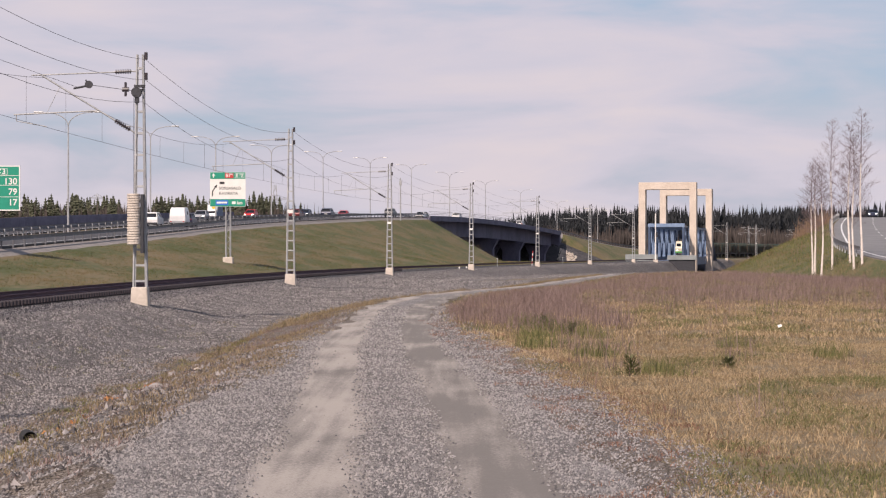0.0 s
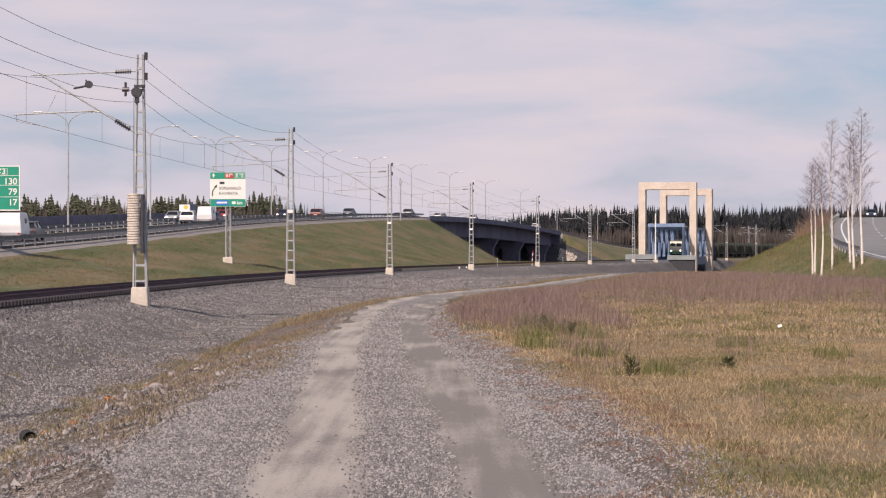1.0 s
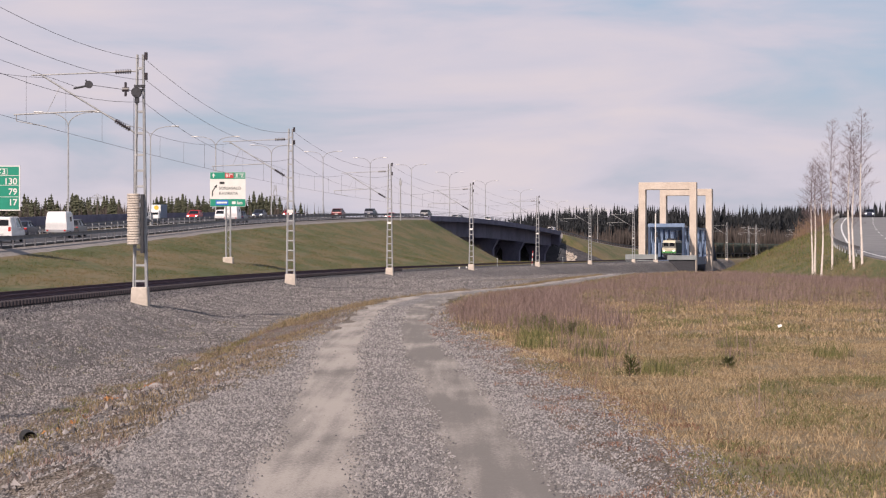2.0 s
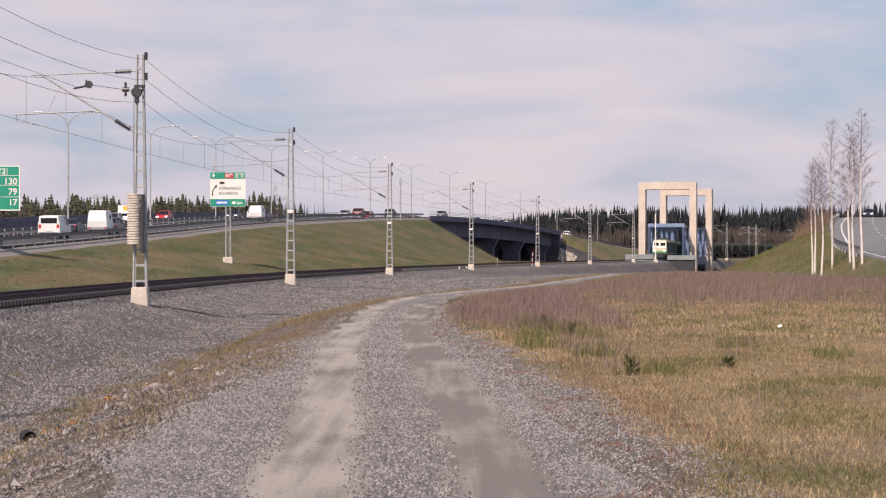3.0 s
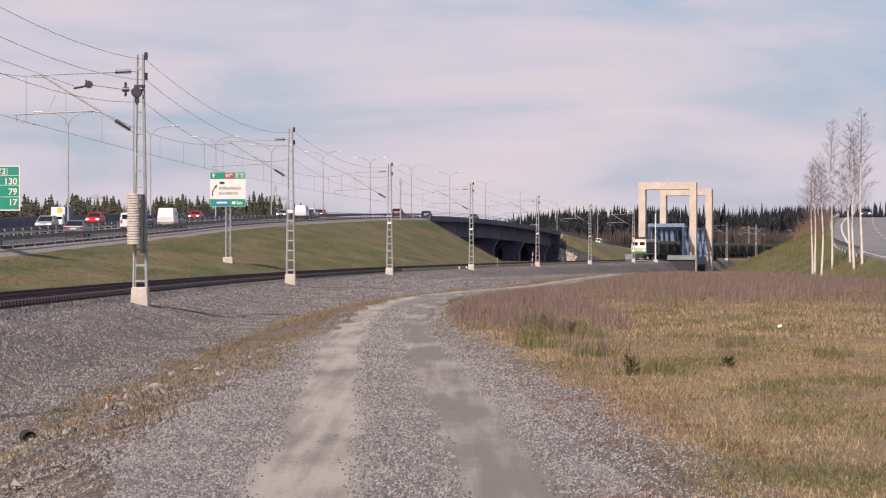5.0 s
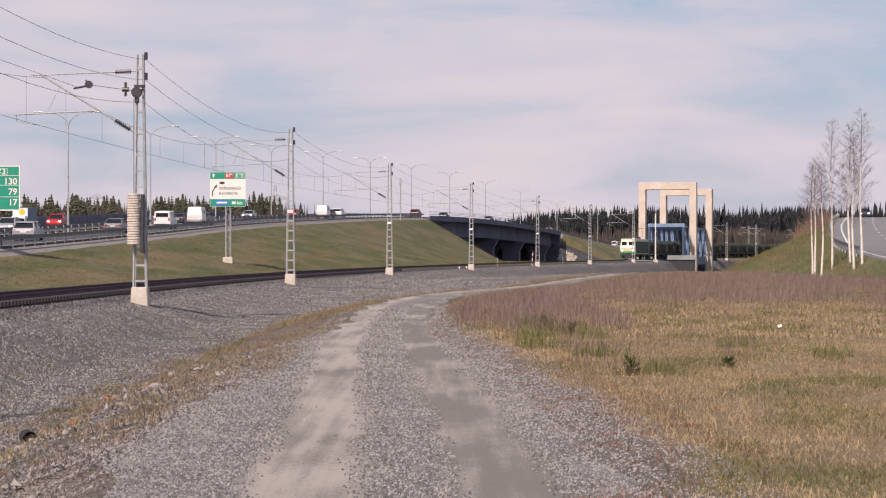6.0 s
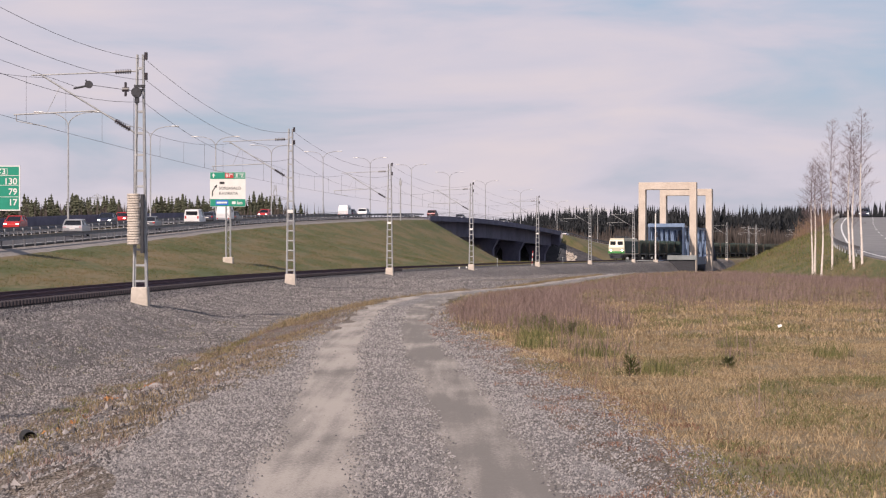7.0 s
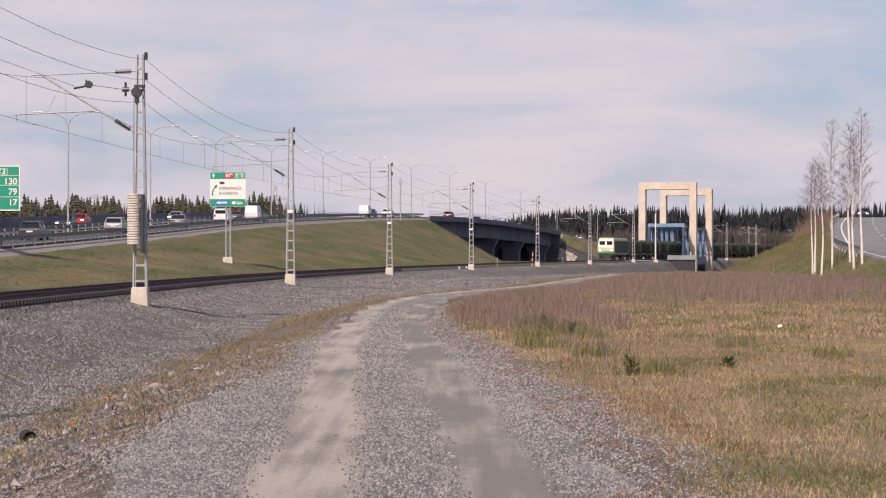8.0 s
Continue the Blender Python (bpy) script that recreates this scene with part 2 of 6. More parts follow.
M_GREEN = material("new_grass", (0.075, 0.085, 0.026), (0.2, 0.18, 0.07), 0.6, 0.95, island=0.5)
M_WEED = material("dead_weeds", (0.135, 0.09, 0.08), (0.275, 0.195, 0.173), 0.5, 0.95, island=0.6)
M_STONE = material("loose_stones", (0.085, 0.078, 0.077), (0.32, 0.293, 0.28), 0.6, 0.9, island=0.9, spec=0.2)
M_BALLASTSTONE = material("dark_ballast_stones", (0.045, 0.042, 0.046), (0.2, 0.186, 0.188), 0.6, 0.9, island=0.9, spec=0.2)
M_TUFT = material("fresh_grass_tufts", (0.1, 0.11, 0.03), (0.25, 0.235, 0.08), 0.6, 0.95, island=0.5)
M_TYRE = material("tyre_rubber", (0.015, 0.015, 0.016), (0.03, 0.03, 0.03), 8, 0.9)
M_GLASS = material("dark_car_glass", (0.012, 0.014, 0.018), (0.02, 0.022, 0.028), 1, 0.12)
M_TAIL = material("tail_light", (0.35, 0.015, 0.012), (0.45, 0.02, 0.015), 5, 0.3, emit=((1, 0.05, 0.03), 0.08))
M_HEAD = material("head_light", (0.8, 0.8, 0.78), (0.9, 0.9, 0.88), 5, 0.2, emit=((1.0, 0.95, 0.85), 4.0))
M_WHITE = material("white_vehicle_paint", (0.72, 0.71, 0.7), (0.82, 0.81, 0.8), 0.7, 0.35)
M_RED = material("red_vehicle_paint", (0.42, 0.02, 0.02), (0.5, 0.03, 0.03), 0.7, 0.3)
M_DARKRED = material("dark_red_vehicle_paint", (0.1, 0.018, 0.02), (0.14, 0.028, 0.03), 0.7, 0.3, 0.2)
M_SILVER = material("silver_vehicle_paint", (0.36, 0.36, 0.37), (0.44, 0.44, 0.45), 0.7, 0.35, 0.3)
M_GREYCAR = material("dark_grey_vehicle_paint", (0.05, 0.052, 0.06), (0.08, 0.082, 0.09), 0.7, 0.3, 0.2)
M_MIDGREY = material("mid_grey_vehicle_paint", (0.15, 0.153, 0.165), (0.21, 0.212, 0.225), 0.7, 0.3, 0.3)
M_NAVY = material("navy_vehicle_paint", (0.02, 0.026, 0.05), (0.035, 0.04, 0.07), 0.7, 0.3, 0.2)
M_LOCO_GREEN = material("locomotive_green", (0.05, 0.24, 0.06), (0.08, 0.3, 0.09), 1, 0.4)
M_WAGON = material("dark_wagon_side", (0.02, 0.042, 0.038), (0.045, 0.08, 0.07), 0.5, 0.7)
M_DITCH = material("ditch_grass", (0.13, 0.096, 0.054), (0.32, 0.242, 0.142), 0.5, 0.95, island=0.6)
M_CREEP = material("creeping_red_plants", (0.15, 0.07, 0.052), (0.3, 0.165, 0.11), 0.8, 0.95, island=0.5)
M_DECKGREY = material("grey_green_concrete", (0.2, 0.22, 0.22), (0.29, 0.31, 0.31), 0.8, 0.8)
M_MOSS = material("orange_moss", (0.3, 0.12, 0.04), (0.5, 0.22, 0.08), 2, 0.95, island=0.5)
M_PINE = material("pine_needles", (0.085, 0.1, 0.038), (0.18, 0.19, 0.078), 3, 0.9, island=0.4)
M_YELLOW = material("signal_yellow", (0.65, 0.42, 0.04), (0.72, 0.48, 0.06), 2, 0.6)


# ---- small mesh tools ----
def part(name, bm, mat, parent=None, label="", smooth=False):
    """One mesh object from a bmesh, under its thing."""
    me = bpy.data.meshes.new(name)
    bm.normal_update()
    bm.to_mesh(me)
    bm.free()
    me.materials.append(mat)
    if smooth:
        me.polygons.foreach_set("use_smooth", [True] * len(me.polygons))
    ob = new(name, me)
    if parent:
        ob.parent = parent
    if label:
        tagged(ob, label)
    return ob


def raw(name, verts, faces, mat, parent=None, label="", smooth=False):
    me = bpy.data.meshes.new(name)
    me.from_pydata([tuple(v) for v in verts], [], [tuple(f) for f in faces])
    me.update()
    me.materials.append(mat)
    if smooth:
        me.polygons.foreach_set("use_smooth", [True] * len(me.polygons))
    ob = new(name, me)
    if parent:
        ob.parent = parent
    if label:
        tagged(ob, label)
    return ob


def box(bm, c, s, m=None, bevel=0.0):
    r = bmesh.ops.create_cube(bm, size=1.0, matrix=(m or Matrix()) @ Matrix.Translation(c) @ Matrix.Diagonal((*s, 1)))
    if bevel:
        edges = list({e for v in r["verts"] for e in v.link_edges})
        bmesh.ops.bevel(bm, geom=edges, offset=bevel, segments=1, affect="EDGES")
    return bm


def tube(bm, a, b, r0, r1=None, n=8):
    a, b = Vector(a), Vector(b)
    d = b - a
    q = d.to_track_quat("Z", "Y").to_matrix().to_4x4()
    bmesh.ops.create_cone(bm, cap_ends=True, segments=n, radius1=r0, radius2=r0 if r1 is None else r1, depth=d.length,
                          matrix=Matrix.Translation((a + b) / 2) @ q)
    return bm


def prism(bm, outline, axis_len, m=None):
    """An outline in the x-z plane pushed axis_len along y, centred."""
    m = m or Matrix()
    h = axis_len / 2
    a = [bm.verts.new(m @ Vector((x, -h, z))) for x, z in outline]
    b = [bm.verts.new(m @ Vector((x, h, z))) for x, z in outline]
    n = len(a)
    bm.faces.new(a)
    bm.faces.new(b[::-1])
    for i in range(n):
        bm.faces.new((a[i], b[i], b[(i + 1) % n], a[(i + 1) % n]))
    bmesh.ops.recalc_face_normals(bm, faces=bm.faces[:])
    return bm


def B():
    return bmesh.new()


def thing(name, label, category, m=None, group=""):
    ob = new(name)
    ob.empty_display_size = 0.2
    if m is not None:
        ob.matrix_basis = m
    return tagged(ob, label, category, group)


def spline(knots):
    """A smooth function through knots (y, value), with straight ends."""
    ks = np.array([k[0] for k in knots], float)
    vs = np.array([k[1] for k in knots], float)
    sl = np.gradient(vs, ks)

    def f(y):
        if y <= ks[0]:
            return vs[0] + sl[0] * (y - ks[0])
        if y >= ks[-1]:
            return vs[-1] + sl[-1] * (y - ks[-1])
        i = int(np.searchsorted(ks, y, "right")) - 1
        h = ks[i + 1] - ks[i]
        u = (y - ks[i]) / h
        return float((2 * u**3 - 3 * u**2 + 1) * vs[i] + (u**3 - 2 * u**2 + u) * h * sl[i]
                     + (3 * u**2 - 2 * u**3) * vs[i + 1] + (u**3 - u**2) * h * sl[i + 1])
    return f


def sweep(name, ys, section, mat, parent=None, label="", closed=True):
    """A strip along the rows ys; section(y) gives its cross-section points."""
    verts, faces = [], []
    n = 0
    for i, y in enumerate(ys):
        pts = section(y)
        n = len(pts)
        verts += [tuple(p) for p in pts]
        if i:
            a, b = (i - 1) * n, i * n
            for j in range(n if closed else n - 1):
                k = (j + 1) % n
                faces.append((a + j, a + k, b + k, b + j))
    if closed:
        faces.append(tuple(range(n - 1, -1, -1)))
        faces.append(tuple((len(ys) - 1) * n + j for j in range(n)))
    return raw(name, verts, faces, mat, parent, label)


def rows(a, b, step):
    n = max(2, int(round((b - a) / step)) + 1)
    return [a + (b - a) * i / (n - 1) for i in range(n)]


# ---- the plan: lines seen from above, as x over y ----
MAST_Y = (37.0, 93.3, 149.5, 209.0, 267.5, 331.0, 389.0, 442.0)
mast_x = spline([(0, -12.6), (37, -12.6), (93.3, -11.9), (149.5, -9.6), (209, -4.7), (267.5, 3.2), (331, 13.2), (389, 24.1), (442, 35.5), (520, 52.6)])
track_x = spline([(-60, -16.4), (37, -16.3), (93.3, -15.6), (149.5, -13.2), (209, -8.2), (267.5, -0.4), (331, 9.6), (389, 20.6),
                  (442, 32.2), (475, 39.7), (520, 49.4), (575, 59.6), (650, 80.0), (750, 112.0), (900, 175.0), (1000, 225.0)])
RAIL_Z = 0.2
med_x = spline([(-60, -46), (100, -44), (170, -42.3), (252, -39.8), (305, -37.6), (355, -34), (405, -29.3), (455, -23), (505, -15.5),
                (555, -7.4), (605, 1.7), (655, 11.7), (705, 23), (760, 37), (830, 58), (900, 84), (1000, 128)])
hw_z = spline([(-60, -0.3), (0, -0.1), (100, 0.8), (170, 2.1), (252, 3.9), (305, 5.2), (355, 6.3), (405, 7.3), (455, 8.3), (505, 9.1),
               (555, 9.5), (605, 9.4), (655, 8.7), (705, 7.5), (760, 5.2), (800, 3.6), (900, 2.2), (1000, 1.6)])
lane_right = spline([(0, 1.7), (20, 1.65), (30, 1.65), (37, 1.6), (47, 1.35), (58, 1.1), (84, 1.12), (98, 0.95), (115, 0.85), (185, 0.8)])
lane_left = spline([(0, 2.2), (28, 2.1), (36, 1.55), (46, 1.5), (54, 1.15), (70, 1.0), (90, 0.95), (185, 0.8)])
lane_x = spline([(-10, -0.1), (16.4, -0.25), (28, -0.6), (46, -1.2), (62, -1.4), (80, -1.2), (92, -0.3), (103, 1.4), (113.6, 3.6), (125, 5.6),
                 (140, 7.5), (162, 10.6), (190, 15), (230, 26), (280, 42)])
ramp_x = spline([(60, 29), (120, 28.5), (160, 29.9), (200, 33.6), (240, 39.5), (290, 47.6), (340, 56.6), (390, 65.5), (450, 77.5), (560, 104)])
ramp_z = spline([(60, 0.2), (120, 0.55), (160, 1.1), (200, 2.0), (240, 3.2), (290, 4.9), (340, 6.4), (390, 7.3), (450, 8.2), (560, 9.6)])


def heading(f, y):
    return math.atan2(f(y + 2) - f(y - 2), 4.0)


def beside(f, y, off):
    """The point off metres to the right of the line f at y, in plan."""
    h = heading(f, y)
    return f(y) + off * math.cos(h), y - off * math.sin(h)


def bump(x, y, size, amp):
    return amp * noise.noise(Vector((x / size, y / size, 0.7)))


def lerp_knots(x, pts):
    return float(np.interp(x, [p[0] for p in pts], [p[1] for p in pts]))


def section_knots(y):
    """The ground's profile across at y: x and height."""
    m, hz, t = med_x(y), hw_z(y), track_x(y)
    canal = max(0.0, min(1.0, (y - 506) / 10.0)) * max(0.0, min(1.0, (706 - y) / 12.0))
    track_gap = max(0.0, min(1.0, (y - 512) / 8.0)) * max(0.0, min(1.0, (590 - y) / 8.0))
    hr, hl = m + 12.5, m - 11.6
    top = (hz - 0.15) * (1 - canal) - 3.0 * canal
    k = float(np.interp(y, [100, 260, 380, 500, 520, 700, 760, 900], [9, 5.5, 3.2, 1.7, 1.6, 1.6, 2.2, 3]))
    toe = min(hr + k * max(1.0, hz + 0.3), t - 6.5)
    toe = max(toe, hr + 2.0)
    shoulder = top - 0.4 * (1 - canal)
    low = -0.35 - 2.4 * canal
    l = lane_x(min(y, 260))
    tz = -0.2 - 3.2 * track_gap
    rx, rz = ramp_x(y), ramp_z(y)
    foot = rx - float(np.interp(y, [150, 200, 260, 340, 420], [1.4, 2.0, 2.6, 2.5, 2.0])) * max(0.3, rz)
    ditch = max(t + 7.8, l - float(np.interp(y, [60, 85, 110], [5.9, 4.6, 3.8]))) if y < 185 else t + 10.0
    dz = float(np.interp(y, [60, 110, 180, 260, 400, 520], [-1.5, -1.0, -0.6, -1.2, -2.0, -3.0]))
    pts = [(-1500, 0.0), (hl - 16, -0.3), (hl, top), (m + 11.2, top), (hr, shoulder), (toe, low), (t - 4.6, -0.45 - 2.4 * canal), (t - 2.9, tz), (t + 3.0, tz), (t + 4.5, tz - 0.35), (t + 6.5, dz * 0.93 - 1.8 * track_gap),
           (ditch, dz - 1.8 * track_gap)]
    last = pts[-1][0]
    if y < 185:
        pts += [(max(l - 3.4 + bump(9, y, 1.9, 0.8), last + 0.8), dz * float(np.interp(y, [30, 60], [0.2, 0.45]))), (max(l - lane_left(y) + bump(14, y, 1.7, 0.4), last + 1.8), -0.03), (l + lane_right(y) + bump(0, y, 2.2, 0.3), -0.04), (l + lane_right(y) + 0.6 + bump(4, y, 1.3, 0.4), 0.0)]
    else:
        pts += [(last + 3, dz), (last + 5, dz), (last + 8, dz), (last + 9, dz)]
    last = pts[-1][0]
    foot = max(foot, last + 0.5)
    rx = max(rx, foot + 1.0)
    hump = float(np.interp(y, [90, 150, 200, 300], [0.0, 0.18, 0.08, 0.0]))
    low_side = min(0.1, dz * 0.6) if y > 200 else float(np.interp(y, [110, 145], [0.0, -0.35]))
    pts += [((last + foot) / 2, hump if y < 200 else dz), (foot, low_side), (rx, rz - 0.06), (rx + 9.5, rz - 0.06), (rx + 30, rz + 1.0), (1500, 2.0)]
    return pts


SUBDIV = (10, 3, 2, 2, 12, 2, 2, 2, 2, 4, 4, 5, 3, 6, 2, 14, 10, 6, 2, 3, 8)


def ground_row(y):
    pts = section_knots(y)
    out = []
    for (x0, z0), (x1, z1), n in zip(pts, pts[1:], SUBDIV):
        for i in range(n):
            u = i / n
            out.append((x0 + (x1 - x0) * u, z0 + (z1 - z0) * u))
    out.append(pts[-1])
    return out


def relief(b, x, y):
    """Small unevenness of the ground's band b."""
    if b in (4, 5):
        return bump(x, y, 5, 0.12)
    if b in (9, 10, 11, 12):
        return bump(x, y, 2.0, 0.09)
    if b == 13:
        return bump(x, y, 1.6, 0.02)
    if b in (15, 16):
        return bump(x, y, 2.6, 0.07)
    return 0.0


def ground_z(x, y):
    pts = section_knots(y)
    b = sum(1 for p in pts if p[0] <= x) - 1
    return lerp_knots(x, pts) + relief(b, x, y)


def build_ground():
    ys = ([-1500, -400, -120] + rows(-40, 10, 5) + rows(11, 60, 0.8)[0:] + rows(61.5, 130, 1.7) + rows(133, 300, 3.5) + rows(305, 500, 6)
          + rows(504, 528, 2.5) + rows(532, 690, 8) + rows(694, 712, 3) + rows(718, 1000, 12) + [1080, 1200, 1500, 2000, 3000, 4500])
    verts, faces, kinds, across = [], [], [], []
    n = 0
    band = []
    for i, nsub in enumerate(SUBDIV):
        band += [i] * nsub
    for r, y in enumerate(ys):
        row = ground_row(max(-60.0, min(y, 1000.0)))
        n = len(row)
        for j, (x, z) in enumerate(row):
            b = band[min(j, len(band) - 1)]
            a = relief(b, x, y)
            verts.append((x, y, z + a))
            across.append(x - lane_x(max(-60.0, min(y, 1000.0))))
        if r:
            for j in range(n - 1):
                p, q = (r - 1) * n + j, r * n + j
                faces.append((p, p + 1, q + 1, q))
                b = band[j]
                ym = (y + ys[r - 1]) / 2
                if b == 7:
                    k = 2
                elif b < 7 and 509 < ym < 704:
                    k = 2
                elif b in (8, 9, 10, 11):
                    k = 1 if ym < 620 else 0
                elif b == 3:
                    k = 5
                elif b == 13:
                    k = 3 if ym < 185 else 0
                elif b in (12, 14):
                    k = 6 if ym < 185 else 0
                elif b in (4, 5, 17):
                    k = 2 if b < 9 and 509 < ym < 704 else 4
                else:
                    k = 0
                kinds.append(k)
    g = raw("ground", verts, faces, M_FIELD, smooth=True)
    for m in (M_BANK, M_BALLAST, M_GRAVEL, M_SLOPE, M_SHOULDER, M_VERGE):
        g.data.materials.append(m)
    g.data.polygons.foreach_set("material_index", kinds)
    g.data.attributes.new("across", "FLOAT", "POINT").data.foreach_set("value", across)
    tagged(g, "open ground with dry grass field, gravel lane and turf embankments", "ground", kind="structure")
    return g


build_ground()


# ---- gravel lane, railway bed and rails ----
def build_track():
    ys = rows(40, 512, 4) + rows(520, 900, 8)
    rail_thing = thing("railway_track", "single rusty railway track on concrete sleepers in dark ballast", "railway track")
    tagged(rail_thing, kind="structure")
    for off in (-0.79, 0.79):
        def sec(y, off=off):
            pts = []
            for dx, dz in ((-0.075, -0.16), (0.075, -0.16), (0.075, -0.13), (0.02, -0.1), (0.036, 0.0), (-0.036, 0.0), (-0.02, -0.1), (-0.075, -0.13)):
                x, yy = beside(track_x, y, off + dx)
                pts.append((x, yy, RAIL_Z + dz))
            return pts
        sweep("rail", ys, sec, M_RAILSTEEL, rail_thing)
    bm = B()
    box(bm, (0, 0, 0), (2.6, 0.26, 0.2), bevel=0.03)
    first = part("sleeper", bm, M_SLEEPER, rail_thing)
    y = 62.0
    first.matrix_basis = pose(track_x(y), y, RAIL_Z - 0.26, 0, 0, -math.degrees(heading(track_x, y)))
    for i in range(285):
        y += 0.6
        o = new("sleeper", first.data)
        o.parent = rail_thing
        o.matrix_basis = pose(track_x(y), y, RAIL_Z - 0.26, 0, 0, -math.degrees(heading(track_x, y)))


# ---- catenary ----
def build_mast(weights=False):
    top = 9.2
    th = thing("catenary_mast", "galvanised lattice railway mast on a pale concrete foot", "railway mast", group="catenary masts")
    bm = B()
    prism(bm, [(-0.36, -0.85), (0.36, -0.85), (0.31, 0.06), (-0.31, 0.06)], 0.66)
    bmesh.ops.bevel(bm, geom=bm.edges[:], offset=0.03, segments=1, affect="EDGES")
    part("foundation", bm, M_CONCRETE, th, "pale concrete mast foot")
    for sx in (-1, 1):
        bm = B()
        for sy in (-1, 1):
            a, b = Vector((sx * 0.24, sy * 0.16, 0.0)), Vector((sx * 0.11, sy * 0.1, top))
            tube(bm, a, b, 0.05, 0.045, 4)
        part("mast_leg", bm, M_GALV, th)
    bm = B()
    z = 0.3
    while z < top - 0.2:
        w = 0.24 + (0.11 - 0.24) * z / top
        for sy in (-1, 1):
            box(bm, (0, sy * (0.17 - 0.06 * z / top), z), (2 * w, 0.02, 0.085))
        z += 0.62 if z < 5 else 0.85
    tagged(part("battens", bm, M_GALV, th), kind="stuff")
    arm = new("cantilever")
    arm.parent = th
    bm = B()
    tube(bm, (-0.1, 0, 8.55), (-0.35, 0, 8.55), 0.03)
    tube(bm, (-1.0, 0, 8.52), (-4.3, 0, 8.4), 0.028)
    part("top_tube", bm, M_GALV, arm)
    bm = B()
    tube(bm, (-0.1, 0, 6.05), (-0.4, 0, 6.25), 0.03)
    tube(bm, (-1.0, 0, 6.62), (-3.9, 0, 8.4), 0.035)
    part("brace_tube", bm, M_GALV, arm)
    bm = B()
    tube(bm, (-1.7, 0, 7.0), (-5.0, 0, 6.85), 0.03)
    tube(bm, (-4.9, 0, 6.84), (-4.9, 0, 6.6), 0.02)
    tube(bm, (-4.9, 0, 6.6), (-3.7, 0, 6.38), 0.018)
    tube(bm, (-3.7, 0, 6.9), (-3.2, 0, 7.9), 0.012)
    part("registration_tube", bm, M_GALV, arm)
    for a, b in (((-0.35, 0, 8.55), (-1.0, 0, 8.52)), ((-0.4, 0, 6.25), (-1.0, 0, 6.62))):
        bm = B()
        a, b = Vector(a), Vector(b)
        tube(bm, a, b, 0.04)
        for i in range(7):
            c = a.lerp(b, (i + 0.5) / 7)
            tube(bm, c - (b - a) * 0.03, c + (b - a) * 0.03, 0.09)
        part("insulator", bm, M_INSUL, arm, "dark porcelain insulator")
    for z in (8.35, 9.15):
        bm = B()
        tube(bm, (0.08, 0, z), (0.22, 0, z), 0.02)
        tube(bm, (0.22, 0, z - 0.14), (0.22, 0, z + 0.14), 0.07)
        part("post_insulator", bm, M_INSUL, th)
    if not weights:
        bm = B()
        box(bm, (0, 0, 4.0), (0.34, 0.4, 0.2))
        part("plate", bm, M_SIGN_WHITE, th, "small white plate on the mast")
    if weights:
        bm = B()
        bmesh.ops.create_cone(bm, cap_ends=True, segments=20, radius1=0.26, radius2=0.26, depth=0.085)
        rounded_edges = [e for e in bm.edges if abs(e.verts[0].co.z - e.verts[1].co.z) < 0.001]
        bmesh.ops.bevel(bm, geom=rounded_edges, offset=0.015, segments=1, affect="EDGES")
        disc = part("weight_disc", bm, M_CONCRETE, th, "pale round tension weight")
        disc.matrix_basis = pose(-0.2, -0.42, 1.78)
        for i in range(1, 20):
            o = new("weight_disc", disc.data)
            o.parent = th
            o.matrix_basis = pose(-0.2 + 0.008 * (i % 3 - 1), -0.42, 1.78 + i * 0.1)
        bm = B()
        tube(bm, (-0.2, -0.42, 1.76), (-0.2, -0.42, 3.68), 0.2, n=12)
        part("weight_core", bm, M_DARK, th)
        bm = B()
        box(bm, (0.13, -0.3, 2.55), (0.12, 0.3, 2.3))
        part("weight_guide", bm, M_DARK, th, "dark steel weight guide")
        bm = B()
        box(bm, (0.0, -0.2, 7.95), (0.42, 0.2, 0.1))
        tube(bm, (-0.12, -0.32, 7.7), (-0.12, -0.08, 7.7), 0.2, n=14)
        box(bm, (-0.1, -0.2, 7.55), (0.16, 0.16, 0.5))
        tube(bm, (-0.2, -0.35, 3.7), (-0.2, -0.35, 7.6), 0.012)
        part("tension_pulley", bm, M_DARK, th, "dark tensioning pulley block")
        bm = B()
        tube(bm, (-0.12, -0.2, 7.75), (-1.95, -0.2, 8.0), 0.012, n=5)
        tube(bm, (-2.0, -0.27, 8.02), (-2.0, -0.13, 8.02), 0.15, n=16)
        tube(bm, (-2.12, -0.2, 8.2), (-2.05, -0.2, 8.02), 0.03, n=6)
        tube(bm, (-2.1, -0.2, 7.96), (-2.6, -0.2, 7.86), 0.04, n=6)
        part("tension_wheel", bm, M_DARK, th, "dark wheel tensioner on the anchor wire")
        bm = B()
        tube(bm, (-0.55, -0.2, 7.55), (-0.55, -0.2, 8.1), 0.05)
        tube(bm, (-0.68, -0.2, 7.82), (-0.42, -0.2, 7.82), 0.09)
        part("hanging_insulator", bm, M_INSUL, th)
    return th


